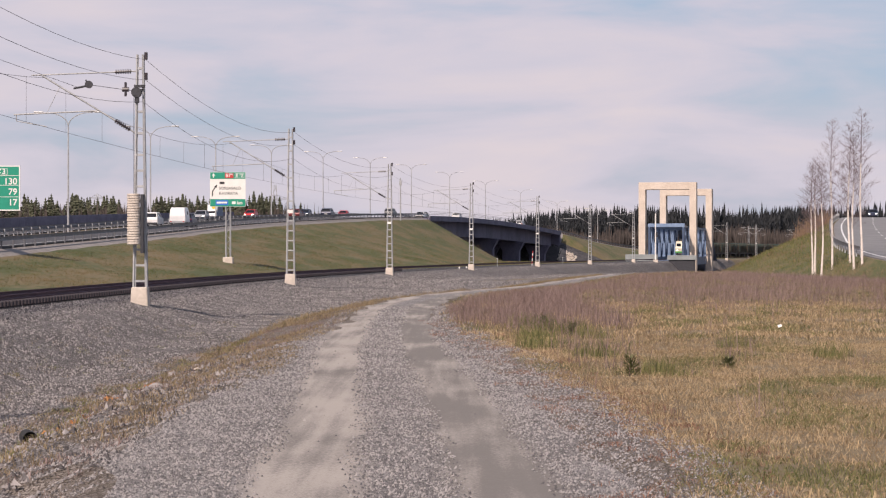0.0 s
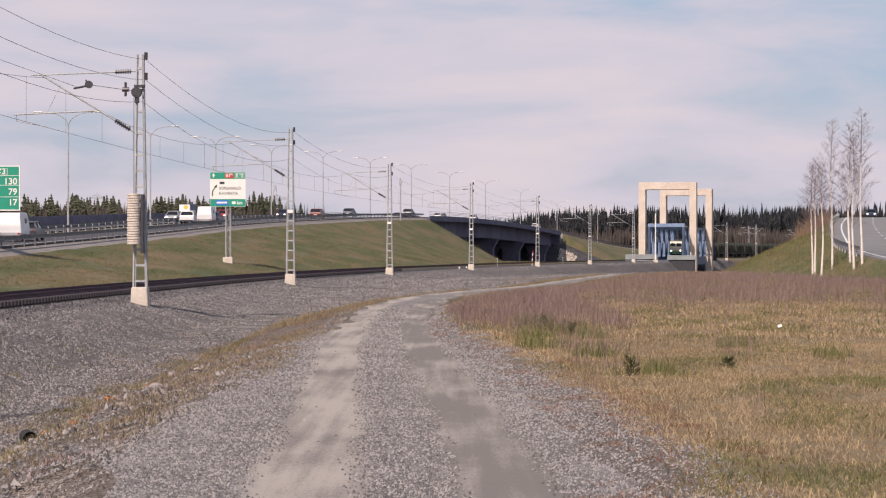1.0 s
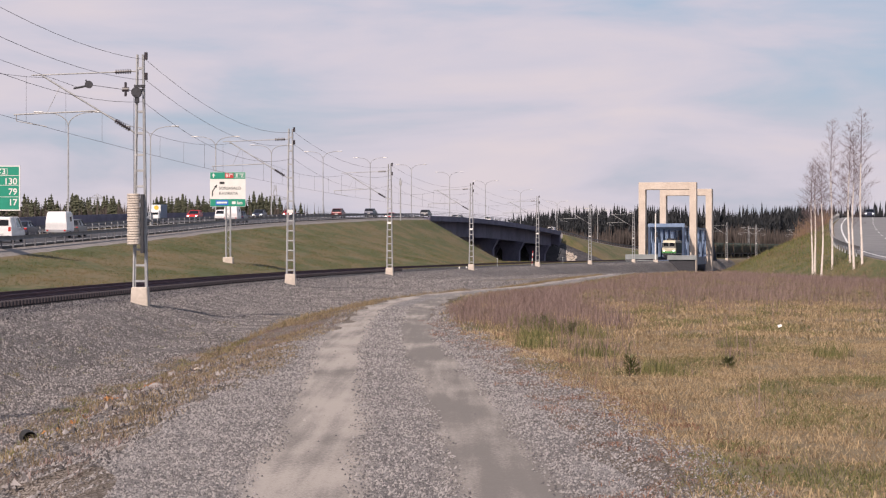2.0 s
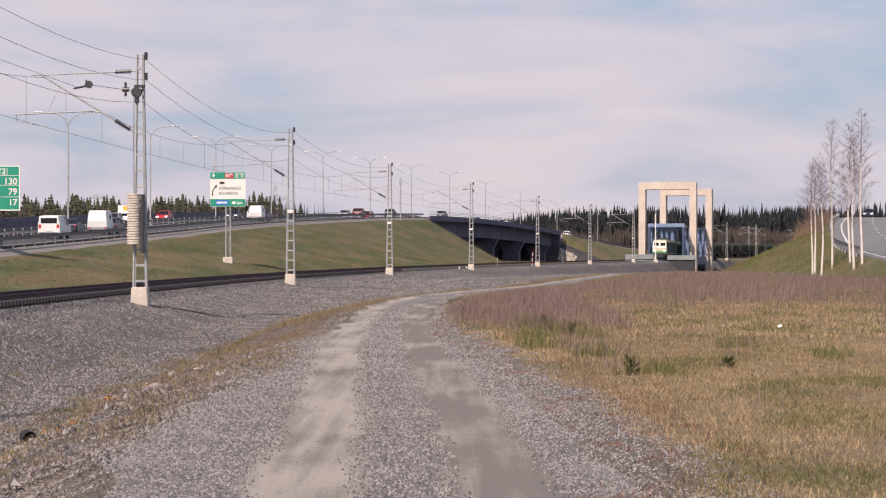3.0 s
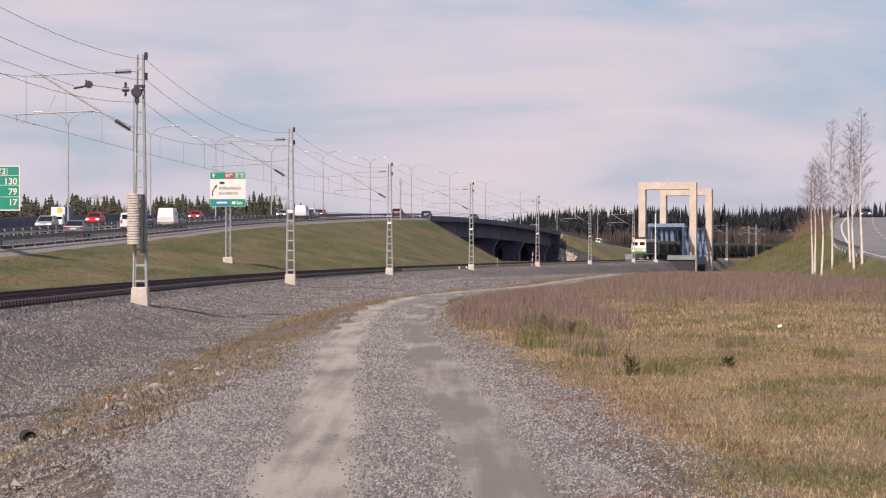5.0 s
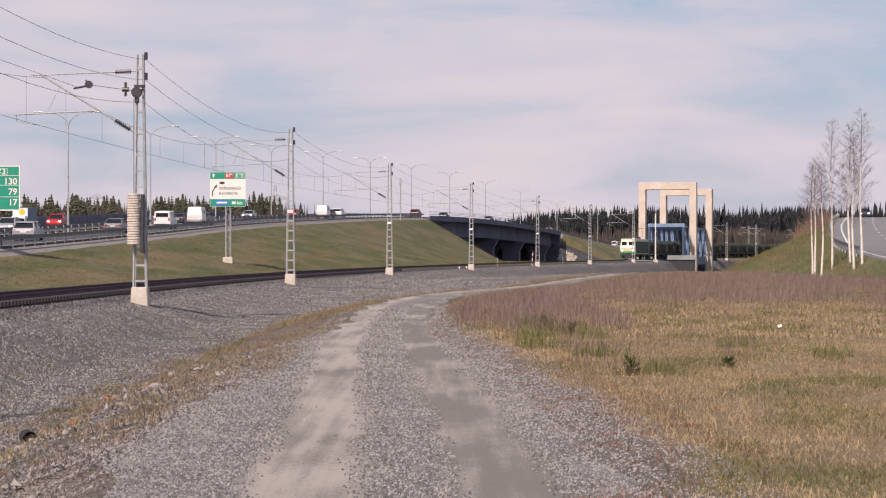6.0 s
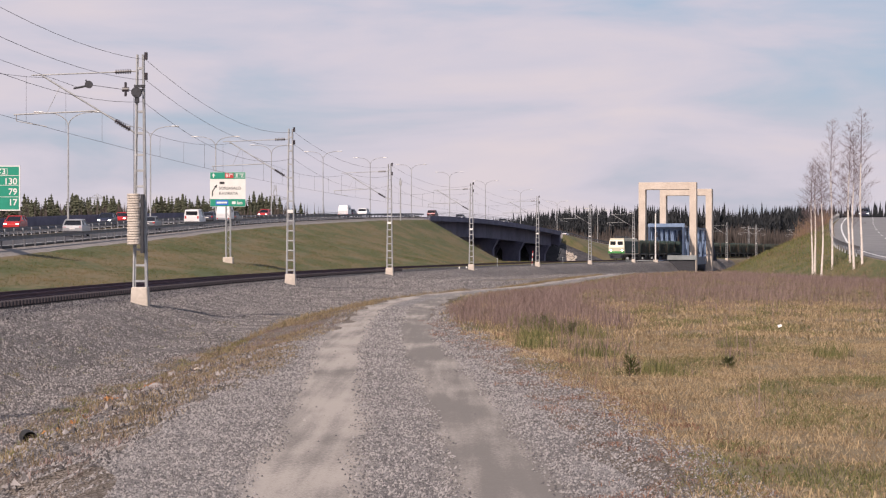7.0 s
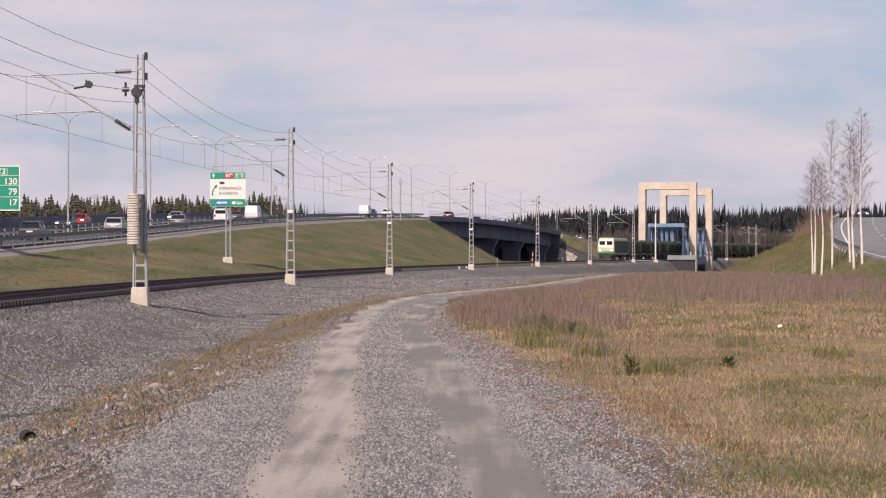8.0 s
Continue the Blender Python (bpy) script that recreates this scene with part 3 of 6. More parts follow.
def wire(name, pts, r, label):
    """One thin continuous tube through the points."""
    v, f = [], []
    for i, p in enumerate(pts):
        d = (pts[min(i + 1, len(pts) - 1)] - pts[max(i - 1, 0)]).normalized()
        s = d.cross(Vector((0, 0, 1))).normalized()
        u = s.cross(d)
        v += [p + (s * math.cos(k * 1.2566) + u * math.sin(k * 1.2566)) * r for k in range(5)]
        if i:
            a, b = (i - 1) * 5, i * 5
            f += [(a + k, a + (k + 1) % 5, b + (k + 1) % 5, b + k) for k in range(5)]
    return tagged(raw(name, v, f, M_WIRE), label, "wire", group="catenary wires")


def build_catenary():
    bz = 0.25

    def place(y):
        return pose(mast_x(y), y, bz, 0, 0, -math.degrees(heading(mast_x, y)))
    plain = build_mast()
    plain.matrix_basis = place(MAST_Y[2])
    tagged(build_mast(weights=True), "lattice railway mast with stacked tension weights").matrix_basis = place(MAST_Y[1])
    for y in (MAST_Y[0],) + MAST_Y[3:]:
        copy_thing(plain, place(y))
    for y, off in ((612, 4.2), (660, 4.2), (700, -5.0), (735, 4.2), (790, 4.2), (850, 4.2)):
        x, yy = beside(track_x, y, off)
        copy_thing(plain, pose(x, yy, bz - 0.2, 0, 0, -math.degrees(heading(track_x, y)) + (180 if off < 0 else 0)))

    def at(y, off, z):
        x, yy = beside(mast_x, y, off)
        return Vector((x, yy, bz + z))
    a, b = at(MAST_Y[1], -2.4, 7.9), at(MAST_Y[0], -3.75, 8.5)
    wire("anchor_wire", [a, a.lerp(b, 0.5) - Vector((0, 0, 0.35)), b], 0.008, "anchored wire running to the tension wheel")
    for y0, y1 in zip(MAST_Y, MAST_Y[1:]):
        def run(off0, off1, z, sag, n=14):
            a, b = at(y0, off0, z), at(y1, off1, z)
            return [a.lerp(b, i / n) - Vector((0, 0, sag * 4 * (i / n) * (1 - i / n))) for i in range(n + 1)]
        contact = run(-3.75, -3.75, 6.36, 0.05)
        messenger = run(-3.75, -3.75, 8.3, 0.95)
        wire("contact_wire", contact, 0.008, "thin overhead contact wire along the track")
        wire("messenger_wire", messenger, 0.008, "sagging messenger wire along the track")
        wire("return_wire", run(0.22, 0.22, 8.2, 0.9), 0.008, "sagging bare wire on the mast's outer side")
        wire("earth_wire", run(0.22, 0.22, 9.0, 0.9), 0.008, "sagging bare wire at the mast tops")
        wire("feeder_wire", run(0.12, 0.12, 7.35, 1.0), 0.008, "sagging feeder wire on the mast side")
        bm = B()
        for i in range(1, 14, 2):
            tube(bm, contact[i], messenger[i], 0.006, n=4)
        tagged(part("dropper_wires", bm, M_WIRE), "fine droppers between messenger and contact wire", "wire", kind="stuff")


# ---- highway ----
def build_highway():
    ys = rows(-60, 1000, 8)

    def deck(o0, o1, dz0=-0.14, dz1=0.0):
        def sec(y):
            z = hw_z(y)
            a, b = beside(med_x, y, o0), beside(med_x, y, o1)
            return [(*a, z + dz0), (*b, z + dz0), (*b, z + dz1), (*a, z + dz1)]
        return sec
    tagged(sweep("highway_near_carriageway", ys, deck(1.4, 11.0), M_ASPHALT), "dark asphalt carriageway on the embankment", "road", kind="structure")
    tagged(sweep("highway_far_carriageway", ys, deck(-11.0, -1.4), M_ASPHALT), "dark asphalt carriageway on the embankment", "road", kind="structure")
    for o in (1.9, 10.2, -1.9, -10.2):
        tagged(sweep("edge_line", ys, deck(o, o + 0.15, 0.0, 0.006), M_PAINT), "white painted road edge line", "road marking", kind="structure")


def build_guardrail(off, y0, y1, step, label, side=1, line=None, level=None):
    line, level = line or med_x, level or hw_z
    th = thing("guardrail", label, "guardrail", group="highway guardrails")
    ys = rows(y0, y1, 6)

    def sec(y):
        z = level(y)
        out = []
        for dx, dz in ((0, 0.42), (0.05, 0.47), (0.0, 0.55), (0.05, 0.63), (0, 0.72), (-0.03, 0.72), (-0.01, 0.55), (-0.03, 0.42)):
            x, yy = beside(line, y, off + dx * side)
            out.append((x, yy, z + dz))
        return out
    sweep("beam", ys, sec, M_GUARD, th)
    bm = B()
    box(bm, (0, 0, 0.3), (0.1, 0.14, 0.85))
    first = None
    y = y0
    n = 0
    while y < y1 and n < 240:
        x, yy = beside(line, y, off + 0.1 * side)
        m = pose(x, yy, level(y) - 0.02, 0, 0, -math.degrees(heading(line, y)))
        if first is None:
            # posts with side < 0 share the beam's shade-darkened steel
            first = part("post", bm, M_GUARD if side < 0 else M_GALV, th)
            o = first
        else:
            o = new("post", first.data)
            o.parent = th
        o.matrix_basis = m
        y += step
        n += 1
    return th


def build_noise_wall():
    ys = rows(60, 430, 6)

    def sec(y):
        z = hw_z(y)
        a, b = beside(med_x, y, -12.0), beside(med_x, y, -11.8)
        return [(*a, z - 0.3), (*b, z - 0.3), (*b, z + 1.15), (*a, z + 1.15)]
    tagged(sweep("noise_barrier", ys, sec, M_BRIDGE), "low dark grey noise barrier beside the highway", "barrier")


LAMP_Y = (200, 252, 305, 355, 405, 455, 505, 555, 605, 655, 705, 758, 815)


def build_lamps():
    th = thing("street_lamp", "tall galvanised twin-arm street lamp on the highway median", "street lamp", group="highway lamps")
    bm = B()
    tube(bm, (0, 0, -0.3), (0, 0, 11.1), 0.11, 0.07, 10)
    part("pole", bm, M_GALV, th)
    for s in (-1, 1):
        bm = B()
        pts = [Vector((s * 2.35 * (1 - math.cos(a)), 0, 11.1 + 1.5 * math.sin(a))) for a in [i * math.pi / 2 / 8 for i in range(9)]]
        pts.append(pts[-1] + Vector((s * 0.5, 0, 0.06)))
        for a, b in zip(pts, pts[1:]):
            tube(bm, a, b, 0.05, n=6)
        part("arm", bm, M_GALV, th)
        bm = B()
        box(bm, (s * 3.2, 0, 12.64), (0.95, 0.32, 0.14), bevel=0.05)
        part("lamp_head", bm, M_SIGN_WHITE, th, "pale lamp head")

    def at(y):
        return pose(med_x(y), y, hw_z(y), 0, 0, -math.degrees(heading(med_x, y)))
    th.matrix_basis = at(LAMP_Y[0])
    for y in LAMP_Y[1:]:
        copy_thing(th, at(y))


def build_road_bridge():
    th = thing("road_bridge", "dark concrete highway bridge with slanted piers", "bridge")
    ys = rows(508, 704, 7)

    def slab(o0, o1, z0, z1):
        def sec(y):
            z = hw_z(y)
            a, b = beside(med_x, y, o0), beside(med_x, y, o1)
            return [(*a, z + z0), (*b, z + z0), (*b, z + z1), (*a, z + z1)]
        return sec
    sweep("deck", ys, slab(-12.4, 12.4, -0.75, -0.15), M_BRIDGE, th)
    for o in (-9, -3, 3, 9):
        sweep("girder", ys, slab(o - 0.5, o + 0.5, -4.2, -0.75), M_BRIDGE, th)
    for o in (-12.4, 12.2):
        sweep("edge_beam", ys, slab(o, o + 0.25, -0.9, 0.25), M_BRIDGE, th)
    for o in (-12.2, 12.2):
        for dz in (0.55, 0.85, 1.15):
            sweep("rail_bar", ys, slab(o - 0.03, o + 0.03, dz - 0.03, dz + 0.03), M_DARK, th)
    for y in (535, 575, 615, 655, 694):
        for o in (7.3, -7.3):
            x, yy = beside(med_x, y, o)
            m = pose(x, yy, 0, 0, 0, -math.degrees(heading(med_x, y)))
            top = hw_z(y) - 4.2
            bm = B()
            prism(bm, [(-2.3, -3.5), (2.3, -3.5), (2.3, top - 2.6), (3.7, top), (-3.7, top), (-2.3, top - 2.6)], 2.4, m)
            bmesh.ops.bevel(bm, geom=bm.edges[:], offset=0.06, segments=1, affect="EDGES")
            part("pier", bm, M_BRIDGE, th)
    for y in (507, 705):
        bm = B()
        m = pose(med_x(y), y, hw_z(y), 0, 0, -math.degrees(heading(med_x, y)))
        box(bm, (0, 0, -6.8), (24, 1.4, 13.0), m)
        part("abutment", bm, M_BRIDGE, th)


# ---- lift bridge ----
def build_portal(y, z_top, shift):
    th = thing("lift_bridge_portal", "tall pale concrete portal frame over the railway bridge", "bridge portal", group="lift bridge portals")
    w, leg = 12.7, 1.5
    h = z_top + 3.6
    bm = B()
    prism(bm, [(-w / 2, 0), (-w / 2 + leg, 0), (-w / 2 + leg, h - 1.6), (w / 2 - leg, h - 1.6), (w / 2 - leg, 0), (w / 2, 0), (w / 2, h), (-w / 2, h)], 3.0)
    bmesh.ops.bevel(bm, geom=bm.edges[:], offset=0.04, segments=1, affect="EDGES")
    part("frame", bm, M_PORTAL, th)
    th.matrix_basis = pose(track_x(y) + shift, y, -3.6, 0, 0, -math.degrees(heading(track_x, y)))
    return th


def build_lift_bridge():
    build_portal(523, 17.0, -0.4)
    build_portal(579, 17.0, -1.1)
    th = thing("rail_bridge", "blue-grey steel truss railway bridge span", "bridge")
    y0, y1 = 516.0, 584.0
    ys = rows(y0, y1, 4)

    def bar(o0, o1, z0, z1):
        def sec(y):
            a, b = beside(track_x, y, o0), beside(track_x, y, o1)
            return [(*a, z0), (*b, z0), (*b, z1), (*a, z1)]
        return sec
    sweep("deck", ys, bar(-3.6, 3.6, -1.3, -0.1), M_PALE_BLUE, th)
    for o in (-3.9, 3.5):
        sweep("lower_chord", ys, bar(o, o + 0.4, -1.3, 0.6), M_PALE_BLUE, th)
        sweep("top_chord", ys, bar(o, o + 0.4, 6.9, 7.4), M_PALE_BLUE, th)
        seg = 6.8
        n = int((y1 - y0) / seg)
        for i in range(n):
            ya, yb = y0 + i * seg, y0 + (i + 1) * seg
            bm = B()
            pa = Vector((*beside(track_x, ya, o + 0.2), 0.4))
            pb = Vector((*beside(track_x, yb, o + 0.2), 7.1))
            if i % 2:
                pa.z, pb.z = pb.z, pa.z
            tube(bm, pa, pb, 0.26, n=4)
            part("diagonal", bm, M_BLUE, th)
            for y in (ya, ya + seg / 2):
                bm = B()
                x, yy = beside(track_x, y, o + 0.2)
                box(bm, (0, 0, 3.7), (0.34, 0.75, 6.8), pose(x, yy, 0, 0, 0, -math.degrees(heading(track_x, y))), bevel=0.03)
                part("upright", bm, M_TRUSS, th)
        # slanted dark bar added in place of the diagonal shadow on the portal leg
        bm = B()
        tube(bm, (*beside(track_x, y1, o + 0.2), 7.3), (*beside(track_x, y1 + 12, o + 0.2), -0.6), 0.5, n=4)
        part("shadow_bar", bm, M_BLUE, th, "dark blue slanted bar added for a diagonal shadow")
        bm = B()
        x, yy = beside(track_x, y0, o + 0.2)
        box(bm, (0, 0, 3.2), (0.55, 0.8, 7.6), pose(x, yy, 0, 0, 0, -math.degrees(heading(track_x, y0))), bevel=0.05)
        part("gate_post", bm, M_BLUE, th, "dark blue end frame post")
    bm = B()
    box(bm, (0, 0, 7.45), (8.0, 0.9, 0.8), pose(track_x(y0), y0, 0, 0, 0, -math.degrees(heading(track_x, y0))), bevel=0.06)
    part("end_beam", bm, M_TRUSS, th, "blue box beam across the bridge's end")
    for i in range(11):
        y = y0 + i * 6.8
        bm = B()
        tube(bm, (*beside(track_x, y, -3.7), 7.2), (*beside(track_x, y, 3.7), 7.2), 0.22, n=4)
        part("cross_beam", bm, M_PALE_BLUE, th)


# ---- trees ----
def conifer_data(seed, h, layers, blades, r0, unit=1.0):
    rnd = random.Random(seed)
    v, f = [], []
    for i in range(layers):
        u = i / (layers - 1)
        z = h * (0.1 + 0.88 * u)
        r = r0 * (1 - u) ** 0.85 * rnd.uniform(0.75, 1.15) + 0.12 * unit
        for k in range(blades):
            a = rnd.uniform(0, 2 * math.pi)
            rr = r * rnd.uniform(0.6, 1.15)
            w = 0.28 * rr + 0.1 * unit
            dz = -0.42 * rr + rnd.uniform(-0.2, 0.2) * unit
            c, s = math.cos(a), math.sin(a)
            n = len(v)
            v += [(0, 0, z + 0.25 * unit), (c * rr * 0.55 - s * w, s * rr * 0.55 + c * w, z + dz * 0.3), (c * rr, s * rr, z + dz),
                  (c * rr * 0.55 + s * w, s * rr * 0.55 - c * w, z + dz * 0.35), (c * rr * 0.6, s * rr * 0.6, z + dz * 0.5 - 0.25 * w - 0.2 * unit)]
            f += [(n, n + 1, n + 2, n + 3), (n + 1, n + 4, n + 2), (n + 4, n + 3, n + 2)]
    n = len(v)
    v += [(0.09 * unit, 0, h * 0.93), (-0.05 * unit, 0.08 * unit, h * 0.93), (-0.05 * unit, -0.08 * unit, h * 0.93), (0, 0, h * 1.02)]
    f += [(n, n + 1, n + 3), (n + 1, n + 2, n + 3), (n + 2, n, n + 3)]
    return v, f


def far_conifer(seed):
    """A light spruce of unit height: a thin stem and many short drooping boughs."""
    rnd = random.Random(seed)
    v, f = [(0.008, 0, 0.0), (-0.006, 0.006, 0.0), (-0.006, -0.006, 0.0), (0, 0, 1.0)], [(0, 1, 3), (1, 2, 3), (2, 0, 3)]
    broad = rnd.uniform(0.05, 0.095)
    for i in range(40):
        u = (i + rnd.random()) / 40
        z = 0.16 + 0.83 * u
        r = (broad * (1 - u) ** 0.75 + 0.008) * rnd.uniform(0.55, 1.3)
        a = i * 2.4 + rnd.uniform(-0.6, 0.6)
        c, s, w = math.cos(a), math.sin(a), r * 0.45 + 0.006
        n = len(v)
        v += [(0, 0, z + 0.06), (c * r * 0.6 - s * w, s * r * 0.6 + c * w, z - 0.03), (c * r, s * r, z - 0.075 - 0.3 * r), (c * r * 0.6 + s * w, s * r * 0.6 - c * w, z - 0.035)]
        f.append((n, n + 1, n + 2, n + 3))
    return v, f


def build_spruces():
    rnd = random.Random(4)
    kinds = []
    for i in range(6):
        th = thing("spruce_tree", "dark green spruce behind the highway", "tree", group="spruces behind the highway")
        h = (13, 15, 11, 14, 9, 12)[i]
        v, f = conifer_data(10 + i, h, 26, 13, h * 0.2)
        raw("crown", v, f, M_SPRUCE, th)
        bm = B()
        tube(bm, (0, 0, -1.5), (0, 0, h * 0.9), 0.16, 0.03, 6)
        part("trunk", bm, M_BARK, th)
        kinds.append(th)
    n = 0
    for k in range(420):
        y = rnd.uniform(385, 640)
        x = -0.1867 * y - 3 + rnd.random() * 75
        if x > med_x(y) - 17:
            continue
        dense = noise.noise(Vector((x / y * 42, 2.2, 0)))
        if dense < -0.25 and rnd.random() < 0.75:
            continue
        h = 1.9 + y * (0.0205 + 0.004 * dense + rnd.uniform(-0.007, 0.0035)) - ground_z(x, y)
        kind = n % 6
        sc = h / (13, 15, 11, 14, 9, 12)[kind]
        m = pose(x, y, ground_z(x, y) - 0.1, 0, 0, rnd.uniform(0, 360))
        o = kinds[n] if n < 6 else copy_thing(kinds[kind], m)
        if n < 6:
            o.matrix_basis = m
        o.scale = (sc * 1.2, sc * 1.2, sc)
        n += 1
    v, f = [], []
    for k in range(1500):
        y = rnd.uniform(375, 660)
        x = -0.1867 * y - 3 + rnd.random() * 78
        if x > med_x(y) - 16:
            continue
        z0 = ground_z(x, y)
        h = 1.7 + y * rnd.uniform(0.012, 0.0218) - z0
        for b in range(16):
            a, r = rnd.uniform(0, 6.28), rnd.uniform(0.3, 1.4)
            px, py, z = x + math.cos(a) * r, y + math.sin(a) * r, h * rnd.uniform(0.5, 1.0)
            w = rnd.uniform(0.06, 0.16)
            q = len(v)
            v += [(x - 0.05, y, z0), (x + 0.05, y, z0), (px + w, py, z0 + z * 0.75), (px, py, z0 + z), (px - w, py, z0 + z * 0.7)]
            f += [(q, q + 1, q + 2, q + 3, q + 4)]
    tagged(raw("roadside_brush", v, f, M_BROWNWOOD), "brown leafless brush among the spruces", "brush", kind="stuff")


def build_far_forest():
    rnd = random.Random(8)
    v, f = [], []
    shapes = [far_conifer(40 + i) for i in range(8)]
    for k in range(7800):
        y = rnd.uniform(935, 1130)
        x = rnd.uniform(-20, 245)
        h = rnd.uniform(10.5, 19) * (1 + 0.25 * noise.noise(Vector((x / 28, y / 60, 3)))) * lerp_knots(x, ((0, 0.62), (20, 0.76), (58, 1.0)))
        bv, bf = shapes[k % 8]
        a = rnd.uniform(0, 6.28)
        c, s = math.cos(a), math.sin(a)
        n = len(v)
        v += [(x + h * (px * c - py * s), y + h * (px * s + py * c), 1.0 + h * pz) for px, py, pz in bv]
        f += [tuple(i + n for i in q) for q in bf]
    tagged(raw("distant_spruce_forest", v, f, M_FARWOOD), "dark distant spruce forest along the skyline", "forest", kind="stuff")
    v, f = [], []
    for k in range(6500):
        y = rnd.uniform(885, 990)
        x = rnd.uniform(10, 225)
        h = rnd.uniform(2.5, 9) * (1.2 + 0.6 * noise.noise(Vector((x / 16, y / 40, 7))))
        for b in range(9):
            a = rnd.uniform(0, 6.28)
            r = rnd.uniform(0.2, 1.1)
            px, py = x + math.cos(a) * r, y + math.sin(a) * r
            z = h * rnd.uniform(0.55, 1.0)
            w = rnd.uniform(0.06, 0.2)
            n = len(v)
            v += [(x - 0.08, y, 1.0), (x + 0.08, y, 1.0), (px + w, py, 1.0 + z * 0.8), (px, py, 1.0 + z), (px - w, py, 1.0 + z * 0.7)]
            f += [(n, n + 1, n + 2, n + 3, n + 4)]
    tagged(raw("leafless_brush", v, f, M_BROWNWOOD), "brown leafless brush before the far forest", "brush", kind="stuff")


def build_birch(seed, h):
    rnd = random.Random(seed)
    th = thing("birch_tree", "young leafless birch with a slender white trunk", "tree", group="birches on the slope")
    bm = B()
    pts = [Vector((0.07 * math.sin(i * 0.7 + seed), 0.06 * math.cos(i * 0.9), h * i / 9 * 0.97 - 0.2)) for i in range(10)]
    leader = B()
    for i, (a, b) in enumerate(zip(pts, pts[1:])):
        tube(bm if i < 6 else leader, a, b, 0.09 * (1 - i / 9.2) + 0.004, 0.09 * (1 - (i + 1) / 9.2) + 0.004, 8)
    part("trunk", bm, M_BIRCH, th, "white papery birch trunk")
    part("leader", leader, M_TWIG, th, "thin brown leading shoot")
    v, f = [], []

    def stick(a, b, r):
        d = (b - a).normalized()
        s = d.cross(Vector((0.3, 0.7, 0.2))).normalized() * r
        t = d.cross(s).normalized() * r
        n = len(v)
        for c, k in ((a, 1.0), (b, 0.5)):
            v.extend([tuple(c + s * k), tuple(c - s * 0.5 * k + t * 0.87 * k), tuple(c - s * 0.5 * k - t * 0.87 * k)])
        f.extend([(n, n + 1, n + 4, n + 3), (n + 1, n + 2, n + 5, n + 4), (n + 2, n, n + 3, n + 5)])
    low = rnd.uniform(0.26, 0.36)
    for k in range(74):
        u = low + (0.99 - low) * (k + rnd.random()) / 74
        z = h * u * 0.95
        a = k * 2.4 + rnd.uniform(-0.5, 0.5)
        swell = min(1.0, (u - low) / 0.16 + 0.35) * (1.0 - u) ** 0.8
        ln = swell * h * 0.19 * rnd.uniform(0.55, 1.3) + 0.14
        i = min(8, int(u * 0.95 * 9))
        base = pts[i].lerp(pts[i + 1], u * 0.95 * 9 - i)
        base.z = z
        d = Vector((math.cos(a), math.sin(a), rnd.uniform(0.35, 1.1))).normalized()
        mid = base + d * ln * 0.6
        end = mid + (d + Vector((0, 0, 0.15))).normalized() * ln * 0.6
        stick(base, mid, 0.008)
        stick(mid, end, 0.005)
        for j in range(int(7 + ln * 8)):
            w = rnd.uniform(0.2, 1.0)
            p = base.lerp(mid, w * 2) if w < 0.5 else mid.lerp(end, w * 2 - 1)
            dd = (d + Vector((rnd.uniform(-0.9, 0.9), rnd.uniform(-0.9, 0.9), rnd.uniform(-0.3, 0.8)))).normalized()
            q = p + dd * rnd.uniform(0.15, 0.45)
            stick(p, q, 0.0045)
            stick(p.lerp(q, 0.6), q + Vector((rnd.uniform(-0.2, 0.2), rnd.uniform(-0.2, 0.2), rnd.uniform(-0.15, 0.2))), 0.003)
    tagged(raw("twig_crown", v, f, M_TWIG, th, "fine bare brown twigs"), kind="stuff")
    return th


BIRCHES = ((29.54, 190, 0.25, 9.4), (29.18, 186, 0.19, 9.7), (29.08, 182, -0.03, 9.1), (29.98, 183, 0.0, 12.1), (30.47, 178, -0.08, 11.0), (29.56, 171, -0.3, 10.0), (29.95, 170, -0.36, 11.7))


def build_birches():
    for i, (x, y, z, h) in enumerate(BIRCHES):
        build_birch(20 + i, h).matrix_basis = pose(x, y, ground_z(x, y) - 0.05, 0, 0, 50 * i)


build_track()
build_catenary()
build_highway()
build_guardrail(11.25, 120, 507, 4.0, "galvanised steel guardrail along the near edge of the highway", -1)
build_guardrail(1.0, 120, 560, 4.0, "galvanised steel guardrail along the highway median", 1)
build_guardrail(-1.0, 120, 560, 4.0, "galvanised steel guardrail along the highway median", -1)
build_noise_wall()
build_lamps()
build_road_bridge()
build_lift_bridge()
build_spruces()
build_far_forest()
build_birches()


# ---- slip road on the hill ----
def build_ramp():
    ys = rows(40, 560, 5)

    def strip(o0, o1, z0, z1):
        def sec(y):
            a, b = beside(ramp_x, y, o0), beside(ramp_x, y, o1)
            z = ramp_z(y)
            return [(*a, z + z0), (*b, z + z0), (*b, z + z1), (*a, z + z1)]
        return sec
    tagged(sweep("slip_road", ys, strip(0.2, 9.2, -0.1, 0.02), M_ASPHALT_OLD), "pale worn asphalt slip road climbing the hill", "road", kind="structure")
    tagged(sweep("slip_road_edge_line", ys, strip(1.0, 1.18, 0.02, 0.027), M_PAINT), "white edge line on the slip road", "road marking", kind="structure")
    y = 100.0
    while y < 420:
        tagged(sweep("slip_road_dash", [y, y + 1.5, y + 3.0], strip(4.9, 5.05, 0.02, 0.027), M_PAINT), "white dash on the slip road", "road marking", kind="structure")
        y += 12.0


